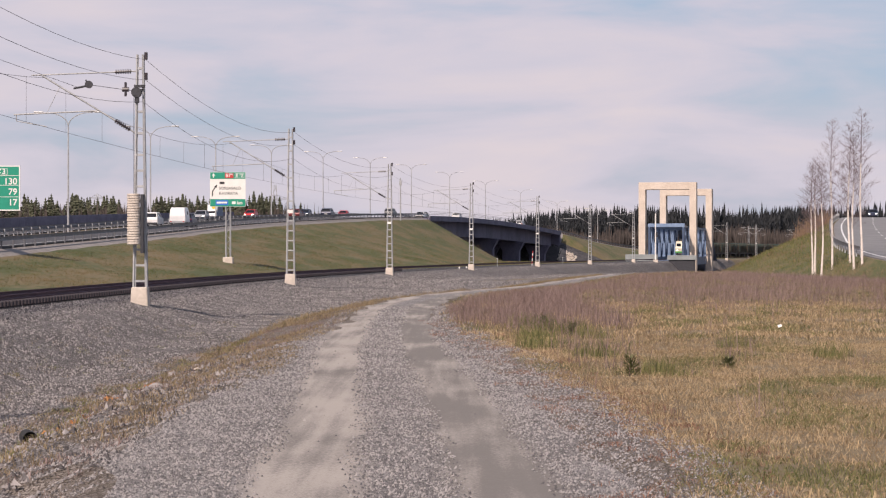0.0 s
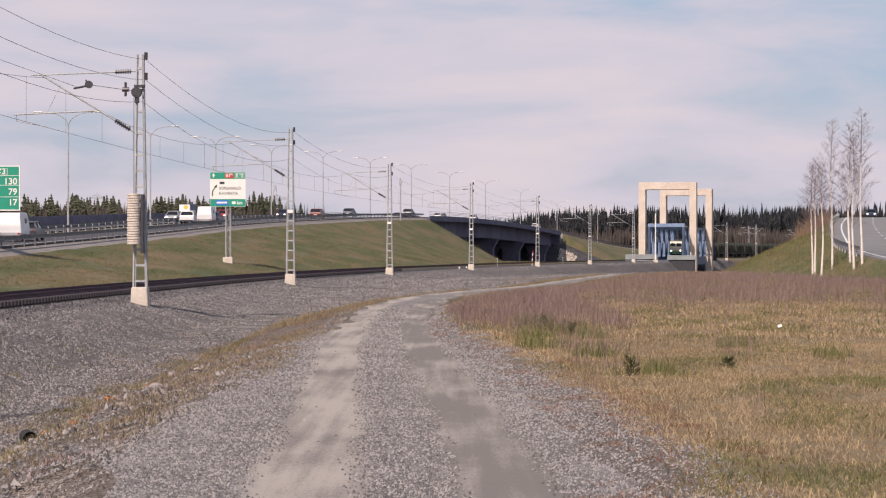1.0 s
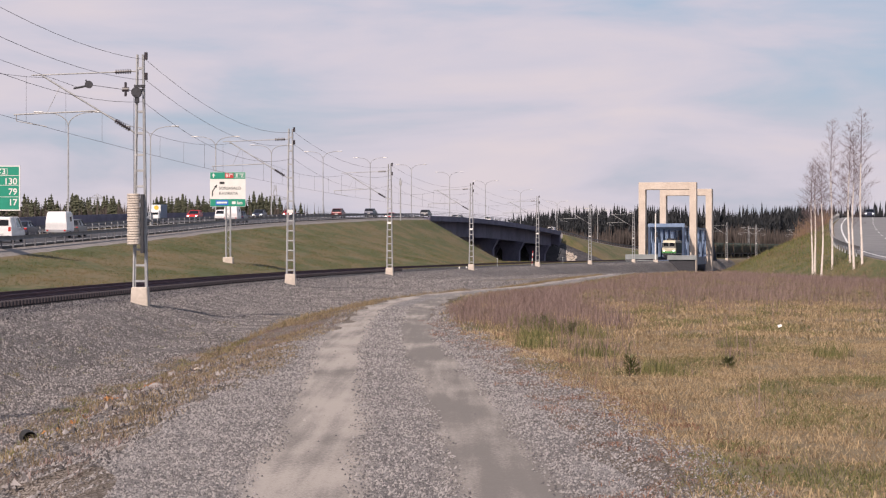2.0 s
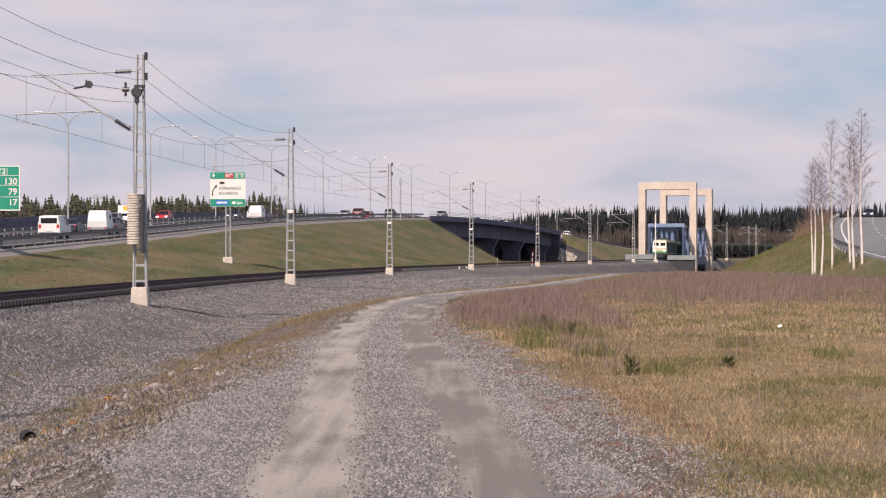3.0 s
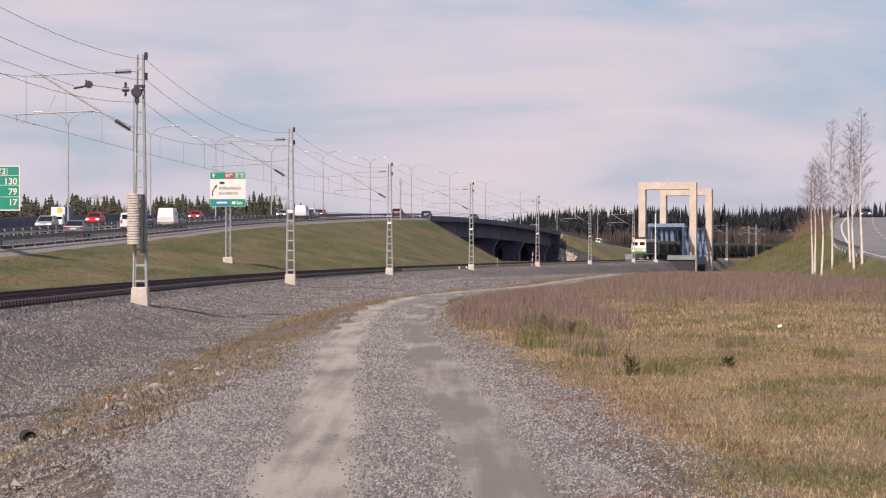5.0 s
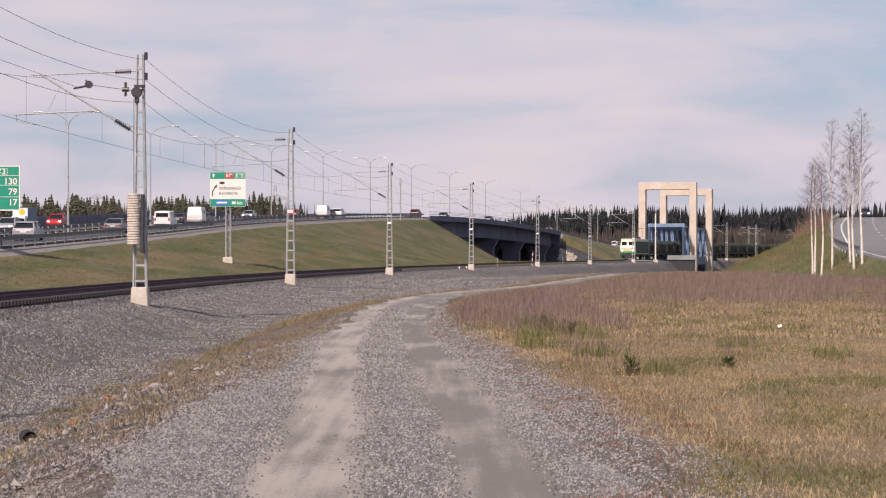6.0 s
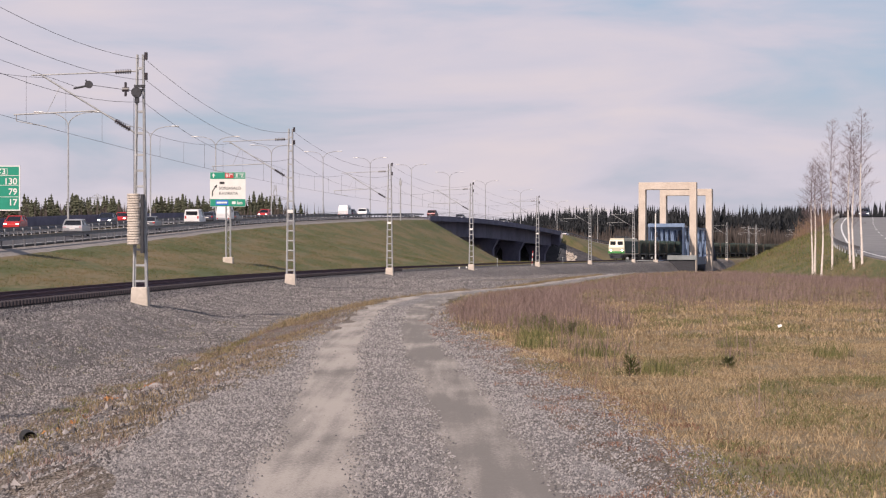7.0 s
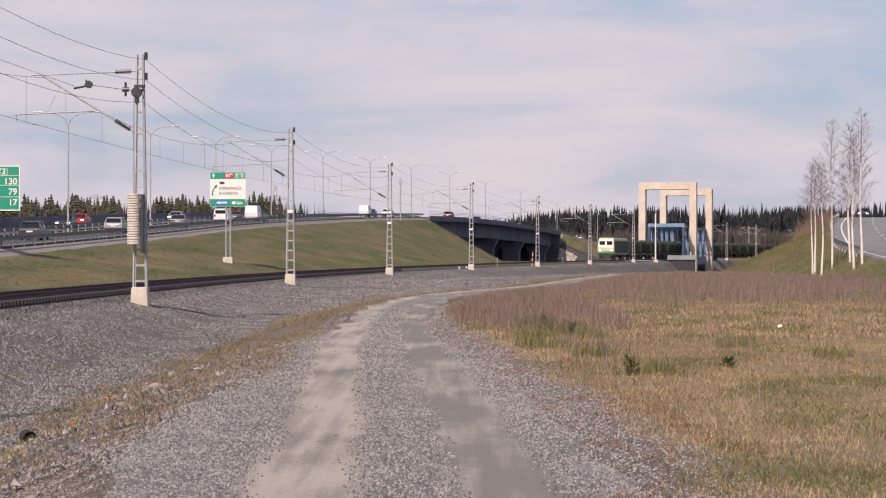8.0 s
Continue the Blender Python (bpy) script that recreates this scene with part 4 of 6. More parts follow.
# ---- signs ----
def letters(name, text, size, m, mat, parent, align="RIGHT", weight=0.012):
    cu = bpy.data.curves.new(name, "FONT")
    cu.body, cu.size, cu.align_x, cu.align_y, cu.extrude, cu.offset = text, size, align, "CENTER", 0.004, weight
    tmp = new("tmp", cu)
    me = bpy.data.meshes.new_from_object(tmp.evaluated_get(bpy.context.evaluated_depsgraph_get()))
    bpy.data.objects.remove(tmp)
    me.materials.clear()
    me.materials.append(mat)
    o = new(name, me)
    o.parent = parent
    o.matrix_basis = m @ pose(0, 0, 0, 90, 0, 0)
    return o


def slab(parent, name, x0, x1, z0, z1, y, mat, label="", thick=0.03, bevel=0.0):
    bm = B()
    box(bm, ((x0 + x1) / 2, y, (z0 + z1) / 2), (x1 - x0, thick, z1 - z0), bevel=bevel)
    return part(name, bm, mat, parent, label)


def build_distance_sign():
    th = thing("distance_sign", "large green highway distance sign with white numerals", "road sign", pose(-29.4, 165, 0))
    slab(th, "panel", -5.2, 0, 4.56, 7.7, 0, M_SIGN_GREEN, thick=0.06)
    for a in ((-5.2, 0, 7.62, 7.7), (-5.2, 0, 4.56, 4.64), (-0.08, 0, 4.64, 7.62), (-5.2, -5.12, 4.64, 7.62)):
        slab(th, "border", *a, -0.036, M_SIGN_WHITE, thick=0.012)
    for z in (5.52, 6.33, 7.0):
        slab(th, "divider", -5.1, -0.1, z - 0.018, z + 0.018, -0.036, M_SIGN_WHITE, thick=0.01)
    letters("numeral_130", "130", 0.62, pose(-0.2, -0.045, 6.58), M_SIGN_WHITE, th)
    letters("numeral_79", "79", 0.62, pose(-0.2, -0.045, 5.86), M_SIGN_WHITE, th)
    letters("numeral_17", "17", 0.62, pose(-0.2, -0.045, 5.12), M_SIGN_WHITE, th)
    letters("road_number", "E 63", 0.5, pose(-1.0, -0.045, 7.27), M_SIGN_WHITE, th)
    for a in ((-2.0, -0.88, 7.08, 7.11), (-2.0, -0.88, 7.46, 7.49), (-0.91, -0.88, 7.11, 7.46)):
        slab(th, "number_frame", *a, -0.036, M_SIGN_WHITE, thick=0.01)
    for z in (5.12, 5.86, 6.58):
        slab(th, "text_bar", -4.8, -1.45, z - 0.2, z + 0.2, -0.036, M_SIGN_WHITE, thick=0.01)
    for x in (-4.3, -3.3):
        bm = B()
        tube(bm, (x, 0.12, ground_z(-29.4 + x, 165) - 0.5), (x, 0.12, 7.5), 0.09)
        part("post", bm, M_GALV, th)


def build_exit_sign():
    x0, y0 = -19.5, 215.0
    g = ground_z(x0, y0)
    th = thing("exit_sign", "green and white exit sign on a lattice post", "road sign", pose(x0, y0, 0, 0, 0, -3))
    slab(th, "panel", -1.62, 1.62, 5.8, 8.92, 0, M_SIGN_WHITE, thick=0.06)
    slab(th, "top_band", -1.6, 1.6, 8.3, 8.9, -0.034, M_SIGN_GREEN, thick=0.012)
    slab(th, "lower_band", -1.6, 1.6, 5.82, 6.48, -0.034, M_SIGN_GREEN, thick=0.012)
    slab(th, "road_shield", -0.25, 0.52, 8.37, 8.83, -0.044, M_SIGN_RED, thick=0.012)
    letters("shield_number", "519", 0.42, pose(0.135, -0.053, 8.6), M_SIGN_WHITE, th, "CENTER")
    slab(th, "number_frame", 0.66, 1.5, 8.38, 8.82, -0.042, M_SIGN_WHITE, thick=0.008)
    slab(th, "number_field", 0.69, 1.47, 8.41, 8.79, -0.046, M_SIGN_GREEN, thick=0.008)
    letters("european_number", "E 63", 0.36, pose(1.08, -0.053, 8.6), M_SIGN_WHITE, th, "CENTER")
    letters("destination_upper", "SORSASALO", 0.37, pose(-0.8, -0.036, 7.45), M_BLACK, th, "LEFT", 0.003)
    letters("destination_lower", "RAVIRATA", 0.37, pose(-0.8, -0.036, 6.98), M_BLACK, th, "LEFT", 0.003)
    slab(th, "exit_field", -1.1, 0.05, 5.93, 6.38, -0.044, M_SIGN_BLUE, thick=0.012)
    slab(th, "exit_bar", -1.0, -0.05, 6.08, 6.24, -0.054, M_SIGN_WHITE, thick=0.008)
    letters("distance_text", "km", 0.4, pose(0.85, -0.044, 6.13), M_SIGN_WHITE, th, "LEFT")
    slab(th, "distance_bar", 0.38, 0.72, 6.02, 6.26, -0.044, M_SIGN_WHITE, thick=0.008)
    slab(th, "pictogram", -0.75, -0.3, 7.83, 8.05, -0.034, M_BLACK, thick=0.008)
    bm = B()
    for a, b in (((-1.4, 6.75), (-1.38, 7.2)), ((-1.38, 7.2), (-1.1, 7.62))):
        tube(bm, (a[0], -0.04, a[1]), (b[0], -0.04, b[1]), 0.045, n=6)
    prism(bm, [(-1.22, 7.62), (-1.0, 7.5), (-0.98, 7.8)], 0.02, Matrix.Translation((0, -0.04, 0)))
    part("exit_arrow", bm, M_BLACK, th)
    bm = B()
    tube(bm, (-1.3, -0.044, 8.4), (-1.3, -0.044, 8.65), 0.05, n=6)
    prism(bm, [(-1.45, 8.6), (-1.15, 8.6), (-1.3, 8.82)], 0.02, Matrix.Translation((0, -0.044, 0)))
    part("ahead_arrow", bm, M_SIGN_WHITE, th)
    for x in (-0.2, 0.2):
        bm = B()
        tube(bm, (x, 0.1, g + 0.4), (x, 0.1, 8.6), 0.055, n=6)
        tube(bm, (x, 0.45, g + 0.4), (x, 0.45, 8.6), 0.055, n=6)
        part("post", bm, M_GALV, th)
    bm = B()
    z, k = g + 0.6, 1
    while z < 5.8:
        tube(bm, (-0.2 * k, 0.1, z), (0.2 * k, 0.1, z + 0.5), 0.02, n=4)
        tube(bm, (-0.2, 0.1 if k > 0 else 0.45, z), (-0.2, 0.45 if k > 0 else 0.1, z + 0.5), 0.02, n=4)
        z, k = z + 0.5, -k
    part("lacing", bm, M_GALV, th)
    bm = B()
    box(bm, (0, 0.27, g), (0.9, 0.8, 1.0), bevel=0.05)
    part("foundation", bm, M_CONCRETE, th, "pale concrete sign foot")


# ---- vehicles ----
def shell(bm, outline, w, belt, inset):
    """A body from its side outline (y, z), narrowed above the belt."""
    top = max(z for _, z in outline)
    a, b = [], []
    for y, z in outline:
        k = 1 - inset * max(0.0, z - belt) / max(0.01, top - belt)
        a.append(bm.verts.new((-w / 2 * k, y, z)))
        b.append(bm.verts.new((w / 2 * k, y, z)))
    n = len(a)
    bm.faces.new(a)
    bm.faces.new(b[::-1])
    for i in range(n):
        bm.faces.new((a[i], b[i], b[(i + 1) % n], a[(i + 1) % n]))
    bmesh.ops.recalc_face_normals(bm, faces=bm.faces[:])
    return bm


def rounded(bm, r, seg=2):
    bmesh.ops.bevel(bm, geom=bm.edges[:], offset=r, segments=seg, affect="EDGES", profile=0.6)
    return bm


def add_wheels(th, w, ys, r=0.32):
    for y in ys:
        for s in (-1, 1):
            wh = new("wheel")
            wh.parent = th
            wh.matrix_basis = pose(s * (w / 2 - 0.12), y, r)
            bm = B()
            tube(bm, (-0.11, 0, 0), (0.11, 0, 0), r, n=18)
            rounded(bm, 0.03, 1)
            part("tyre", bm, M_TYRE, wh)
            bm = B()
            tube(bm, (-0.12, 0, 0), (0.12, 0, 0), r * 0.6, n=12)
            part("rim", bm, M_SILVER, wh, "silver wheel rim")


def build_car(name, label, category, paint, kind="sedan", lights=False):
    """A car that heads along +y."""
    th = thing(name, label, category, group="highway traffic")
    if kind == "sedan":
        ln, w, h = 4.6, 1.82, 1.45
        low = [(-2.3, 0.35), (-2.25, 0.95), (-1.75, 1.0), (0.9, 0.96), (2.05, 0.78), (2.3, 0.6), (2.3, 0.3), (2.0, 0.2), (-2.1, 0.22)]
        cab = [(-1.85, 0.97), (-1.15, 1.4), (0.1, 1.43), (1.0, 0.94)]
        roof = [(-1.2, 1.36), (-1.1, 1.44), (0.05, 1.47), (0.2, 1.38)]
    elif kind == "hatch":
        ln, w, h = 4.3, 1.82, 1.58
        low = [(-2.12, 0.35), (-2.15, 0.85), (-2.0, 1.05), (0.95, 1.0), (1.95, 0.84), (2.15, 0.6), (2.15, 0.3), (1.9, 0.22), (-1.95, 0.24)]
        cab = [(-1.98, 1.03), (-1.6, 1.5), (0.1, 1.53), (1.05, 0.98)]
        roof = [(-1.78, 1.46), (-1.6, 1.56), (0.05, 1.58), (0.2, 1.49)]
    elif kind == "suv":
        ln, w, h = 4.6, 1.9, 1.72
        low = [(-2.25, 0.45), (-2.3, 0.95), (-2.2, 1.15), (1.0, 1.1), (2.1, 0.98), (2.3, 0.75), (2.3, 0.38), (2.05, 0.28), (-2.1, 0.3)]
        cab = [(-2.15, 1.13), (-1.85, 1.63), (0.1, 1.68), (1.05, 1.08)]
        roof = [(-2.0, 1.6), (-1.85, 1.7), (0.05, 1.74), (0.2, 1.63)]
    else:
        ln, w, h = 5.1, 1.95, 2.0
        low = [(-2.5, 0.4), (-2.52, 1.2), (1.2, 1.15), (2.3, 0.95), (2.55, 0.7), (2.55, 0.35), (2.2, 0.25), (-2.4, 0.28)]
        cab = [(-2.5, 1.18), (-2.4, 1.88), (0.9, 1.92), (1.75, 1.12)]
        roof = [(-2.46, 1.82), (-2.38, 1.97), (0.8, 2.0), (1.05, 1.86)]
    belt = 0.9
    bm = shell(B(), low, w, belt, 0.04)
    part("body", rounded(bm, 0.06), paint, th, smooth=False)
    bm = shell(B(), cab, w * 0.94, 1.0, 0.2)
    part("window_band", bm, M_GLASS, th, "dark car glass")
    bm = shell(B(), roof, w * 0.79, 1.9, 0.0)
    part("roof", rounded(bm, 0.03, 1), paint, th)
    for s in (-1, 1):
        ym = (cab[1][0] + cab[2][0]) / 2
        for (y0, z0), (y1, z1) in ((cab[0], cab[1]), (cab[3], cab[2]), ((ym, 1.0), (ym, h - 0.05))):
            bm = B()
            tube(bm, (s * w * 0.468, y0, z0), (s * w * 0.387, y1, z1), 0.055, n=6)
            part("pillar", bm, paint, th)
        rear, front = low[0][0], max(y for y, _ in low)
        bm = B()
        zl = 0.82 if kind != "van" else 1.05
        box(bm, (s * (w / 2 - 0.2), rear + 0.03, zl), (0.24, 0.1, 0.16 if kind != "van" else 0.36), bevel=0.02)
        part("tail_light", bm, M_TAIL, th, "red tail light")
        bm = B()
        box(bm, (s * (w / 2 - 0.25), front - 0.06, 0.68), (0.34, 0.14, 0.14), bevel=0.03)
        part("headlight", bm, M_HEAD if lights else M_SIGN_WHITE, th, "headlight")
        bm = B()
        box(bm, (s * (w / 2 + 0.06), 0.8, 1.02), (0.18, 0.1, 0.13), bevel=0.03)
        part("mirror", bm, paint, th)
    bm = B()
    box(bm, (0, low[0][0] - 0.02, 0.42), (w * 0.94, 0.14, 0.24), bevel=0.04)
    part("rear_bumper", bm, M_DARK, th, "dark rear bumper")
    bm = B()
    box(bm, (0, low[0][0] - 0.01, 0.72), (0.52, 0.08, 0.12))
    part("number_plate", bm, M_SIGN_WHITE, th, "plain pale number plate")
    add_wheels(th, w, (-ln * 0.29, ln * 0.29))
    if kind == "van":
        bm = B()
        shell(bm, [(-2.3, 1.15), (-2.25, 1.95), (-0.2, 1.97), (-0.2, 1.15)], w * 0.955, 1.0, 0.19)
        part("side_panel", bm, paint, th)
        bm = B()
        box(bm, (0, -2.46, 1.5), (1.72, 0.1, 0.86), bevel=0.04)
        part("tailgate", bm, paint, th)
        bm = B()
        box(bm, (0, -2.52, 1.55), (1.4, 0.04, 0.46), bevel=0.015)
        part("rear_window", bm, M_GLASS, th, "dark rear window")
    return th


def build_caravan():
    th = thing("caravan", "white rounded box caravan on a trailer chassis", "caravan", group="highway traffic")
    bm = shell(B(), [(-2.3, 0.55), (-2.45, 1.3), (-2.25, 2.1), (-1.9, 2.32), (1.7, 2.3), (2.2, 1.9), (2.4, 1.2), (2.2, 0.5)], 1.95, 1.2, 0.16)
    part("body", rounded(bm, 0.12), M_WHITE, th)
    bm = B()
    box(bm, (0, -2.34, 0.62), (1.85, 0.2, 0.3), bevel=0.05)
    part("rear_bumper", bm, M_SILVER, th, "pale rear bumper")
    for s in (-1, 1):
        bm = B()
        box(bm, (s * 0.76, -2.46, 0.66), (0.16, 0.06, 0.12))
        part("tail_light", bm, M_TAIL, th, "red tail light")
        bm = B()
        box(bm, (s * 0.86, 0.6, 1.6), (0.1, 1.1, 0.5), bevel=0.02)
        part("side_window", bm, M_GLASS, th, "dark side window")
    bm = B()
    tube(bm, (0, 2.2, 0.45), (0, 3.5, 0.45), 0.06)
    part("drawbar", bm, M_DARK, th)
    add_wheels(th, 1.95, (-0.2,), 0.33)
    th.scale = (1.0, 0.72, 1.0)
    return th


def build_truck():
    th = thing("box_truck", "box truck with white front bulkhead and blue sides", "truck", group="highway traffic")
    bm = B()
    box(bm, (0, -1.3, 2.45), (2.5, 7.4, 2.9), bevel=0.05)
    part("cargo_box", bm, M_PALE_BLUE, th, "faded blue cargo box")
    bm = B()
    box(bm, (0, 2.43, 3.0), (2.46, 0.08, 1.7), bevel=0.02)
    part("bulkhead", bm, M_WHITE, th, "white front bulkhead")
    bm = B()
    tube(bm, (-0.3, 2.47, 3.25), (-0.3, 2.5, 3.25), 0.5, n=20)
    part("emblem", bm, M_YELLOW, th, "plain yellow disc")
    bm = shell(B(), [(2.5, 0.5), (2.5, 2.6), (2.9, 2.75), (4.3, 2.3), (4.6, 1.5), (4.65, 0.5)], 2.4, 1.6, 0.08)
    part("cab", rounded(bm, 0.1), M_WHITE, th, "white cab")
    bm = B()
    box(bm, (0, 4.46, 1.85), (2.1, 0.12, 0.75), pose(0, 0, 0), bevel=0.03)
    part("windscreen", bm, M_GLASS, th, "dark windscreen")
    bm = B()
    box(bm, (0, -0.5, 0.8), (1.0, 8.2, 0.3))
    part("chassis", bm, M_DARK, th)
    for s in (-1, 1):
        bm = B()
        box(bm, (s * 0.9, 4.66, 0.8), (0.4, 0.08, 0.2), bevel=0.02)
        part("headlight", bm, M_HEAD, th, "lit headlight")
    add_wheels(th, 2.45, (-3.0, 3.4), 0.5)
    th.scale = (0.64, 0.64, 0.64)
    return th


# distance along the road: y0 + v t + a t t; lane offset; heading away (1) or towards (-1)
TRAFFIC = []


def traffic(ob, off, y0, v, a, way):
    TRAFFIC.append((ob, off, y0, v, a, way))


def build_traffic():
    C = "car"
    traffic(build_caravan(), 7.4, 282.2, 21.74, 0.055, 1)
    traffic(build_car("car", "dark estate car towing a white caravan", C, M_NAVY, "hatch"), 7.4, 288.6, 21.74, 0.055, 1)
    traffic(build_caravan(), 7.4, 171.4, 18.25, 0.418, 1)
    traffic(build_car("car", "dark car towing a white caravan", C, M_GREYCAR, "hatch"), 7.4, 177.8, 18.25, 0.418, 1)
    traffic(build_car("car", "white crossover driving away on the highway", C, M_WHITE, "suv"), 3.8, 284.6, 27.98, -0.045, 1)
    traffic(build_car("minibus", "white minibus with a dark rear window", "minibus", M_WHITE, "van"), 7.4, 150.4, 17.64, 0.42, 1)
    traffic(build_car("car", "grey saloon driving away on the highway", C, M_MIDGREY, "sedan"), 7.4, 123.2, 17.44, 0.312, 1)
    traffic(build_car("car", "silver hatchback driving away on the highway", C, M_SILVER, "hatch"), 7.4, 66.4, 21.6, 0, 1)
    traffic(build_car("car", "dark estate car with red tail lights", C, M_GREYCAR, "hatch"), 7.4, 20.1, 22.3, 0, 1)
    traffic(build_car("car", "blue-grey car passing in the inner lane", C, M_NAVY, "sedan"), 3.8, 164.0, 23.5, 0, 1)
    traffic(build_car("car", "dark red car driving away on the highway", C, M_DARKRED, "suv"), 7.4, 386.2, 22.2, 0, 1)
    traffic(build_car("car", "dark crossover driving away on the highway", C, M_NAVY, "suv"), 3.8, 439.7, 22.9, 0, 1)
    traffic(build_car("car", "dark crossover near the bridge", C, M_GREYCAR, "suv"), 7.4, 488.5, 22.0, 0, 1)
    traffic(build_car("car", "grey saloon on the bridge", C, M_GREYCAR, "sedan"), 3.8, 550.3, 23.9, 0, 1)
    traffic(build_car("car", "white car on the bridge", C, M_WHITE, "hatch"), 7.4, 575.0, 22.9, 0, 1)
    traffic(build_car("van", "white van leaving the bridge", "van", M_WHITE, "van"), 7.4, 668.4, 23.8, 0, 1)
    traffic(build_car("car", "white saloon on the bridge", C, M_WHITE, "sedan"), 3.8, 546.9, 23.1, 0, 1)
    traffic(build_car("car", "silver car coming with lit headlights", C, M_SILVER, "hatch", True), -3.8, 363.6, -22.14, 0.262, -1)
    traffic(build_truck(), -3.8, 374.4, -22.8, 0.272, -1)
    traffic(build_car("car", "bright red hatchback coming along the highway", C, M_RED, "hatch", True), -7.4, 424.2, -23.88, 0.06, -1)
    traffic(build_car("car", "red saloon coming with lit headlights", C, M_RED, "sedan", True), -7.4, 513.0, -27.0, 0, -1)
    traffic(build_car("car", "dark car coming with lit headlights", C, M_NAVY, "hatch", True), -3.8, 456.7, -20.75, -0.319, -1)
    traffic(build_car("car", "silver saloon coming along the highway", C, M_SILVER, "sedan", True), -3.8, 588.0, -30.5, 0, -1)
    traffic(build_car("car", "red hatchback coming along the highway", C, M_RED, "hatch", True), -7.4, 619.0, -26.1, 0, -1)


# ---- train ----
def build_loco():
    th = thing("locomotive", "white and green electric locomotive with lit headlights", "locomotive")
    w = 3.05
    bm = shell(B(), [(-9.2, 1.05), (-9.3, 2.3), (-8.8, 3.75), (-8.3, 4.05), (8.3, 4.05), (8.8, 3.75), (9.3, 2.3), (9.2, 1.05)], w, 2.6, 0.12)
    part("body", rounded(bm, 0.12), M_CREAM, th, "cream-white body")
    for s in (-1, 1):
        # dark panel paints in the shade on the locomotive's flank
        bm = B()
        box(bm, (s * 1.49, -0.4, 2.35), (0.1, 17.0, 2.3), bevel=0.02)
        part("side_panel", bm, M_WAGON, th, "side panel in dark green for the flank's shade")
        bm = B()
        box(bm, (s * 0.68, 9.12, 3.1), (1.0, 0.12, 0.72), Matrix(), bevel=0.05)
        part("windscreen", bm, M_GLASS, th, "dark windscreen")
        bm = B()
        tube(bm, (s * 1.05, 9.3, 1.75), (s * 1.05, 9.4, 1.75), 0.13, n=14)
        part("headlight", bm, M_HEAD, th, "lit round headlight")
        bm = B()
        tube(bm, (s * 0.9, 9.2, 0.98), (s * 0.9, 9.75, 0.98), 0.1)
        tube(bm, (s * 0.9, 9.72, 0.98), (s * 0.9, 9.8, 0.98), 0.24, n=14)
        part("buffer", bm, M_DARK, th)
    bm = B()
    box(bm, (0, 9.32, 1.42), (3.08, 0.1, 0.4), bevel=0.02)
    part("front_band", bm, M_LOCO_GREEN, th, "bright green band")
    bm = B()
    box(bm, (0, 0, 1.0), (2.9, 18.2, 0.3))
    part("underframe", bm, M_DARK, th)
    bm = B()
    box(bm, (0, 9.2, 0.55), (2.5, 0.3, 0.6), bevel=0.05)
    part("snow_plough", bm, M_DARK, th)
    for y in (-5.5, 5.5):
        bm = B()
        box(bm, (0, y, 0.75), (2.4, 4.6, 0.5), bevel=0.04)
        part("bogie", bm, M_DARK, th)
        for dy in (-1.4, 1.4):
            bm = B()
            for s in (-1, 1):
                tube(bm, (s * 0.7, y + dy, 0.55), (s * 0.85, y + dy, 0.55), 0.55, n=20)
            tube(bm, (-0.8, y + dy, 0.55), (0.8, y + dy, 0.55), 0.09)
            part("wheelset", bm, M_RAILSTEEL, th)
    bm = B()
    for y in (-3, 0, 3, 6):
        box(bm, (0, y, 4.25), (1.3, 1.8, 0.4), bevel=0.05)
    part("roof_gear", bm, M_DARK, th, "dark roof equipment")
    bm = B()
    for s in (-0.5, 0.5):
        tube(bm, (s, -6.8, 4.4), (s, -8.0, 5.2), 0.04)
        tube(bm, (s, -8.0, 5.2), (s * 1.4, -6.6, 6.1), 0.03)
    tube(bm, (-0.95, -6.6, 6.12), (0.95, -6.6, 6.12), 0.04)
    part("pantograph", bm, M_DARK, th, "raised pantograph")
    return th


def build_wagon():
    th = thing("timber_wagon", "dark timber wagon loaded with logs", "railway wagon", group="timber wagons")
    bm = B()
    box(bm, (0, 0, 1.1), (2.8, 13.4, 0.28), bevel=0.03)
    part("frame", bm, M_DARK, th)
    for y in (-4.6, 4.6):
        bm = B()
        box(bm, (0, y, 0.7), (2.2, 2.6, 0.45))
        for dy in (-0.9, 0.9):
            for s in (-1, 1):
                tube(bm, (s * 0.7, y + dy, 0.46), (s * 0.85, y + dy, 0.46), 0.46, n=16)
        part("bogie", bm, M_DARK, th)
    for i in range(8):
        for s in (-1, 1):
            bm = B()
            box(bm, (s * 1.42, -6.1 + i * 1.74, 2.5), (0.12, 0.16, 2.7), bevel=0.02)
            part("stake", bm, M_WAGON, th)
    bm = B()
    rnd = random.Random(6)
    for y in (-4.4, 0.0, 4.4):
        for iz in range(9):
            for ix in range(9):
                r = rnd.uniform(0.11, 0.15)
                l = rnd.uniform(3.6, 4.1)
                tube(bm, (-1.2 + ix * 0.3 + 0.1 * (iz % 2), y - l / 2, 1.4 + iz * 0.26), (-1.2 + ix * 0.3 + 0.1 * (iz % 2), y + l / 2, 1.4 + iz * 0.26), r, n=6)
    tagged(part("log_load", bm, M_BARK, th, "brown stacked logs"), kind="stuff")
    return th


TRAIN = []


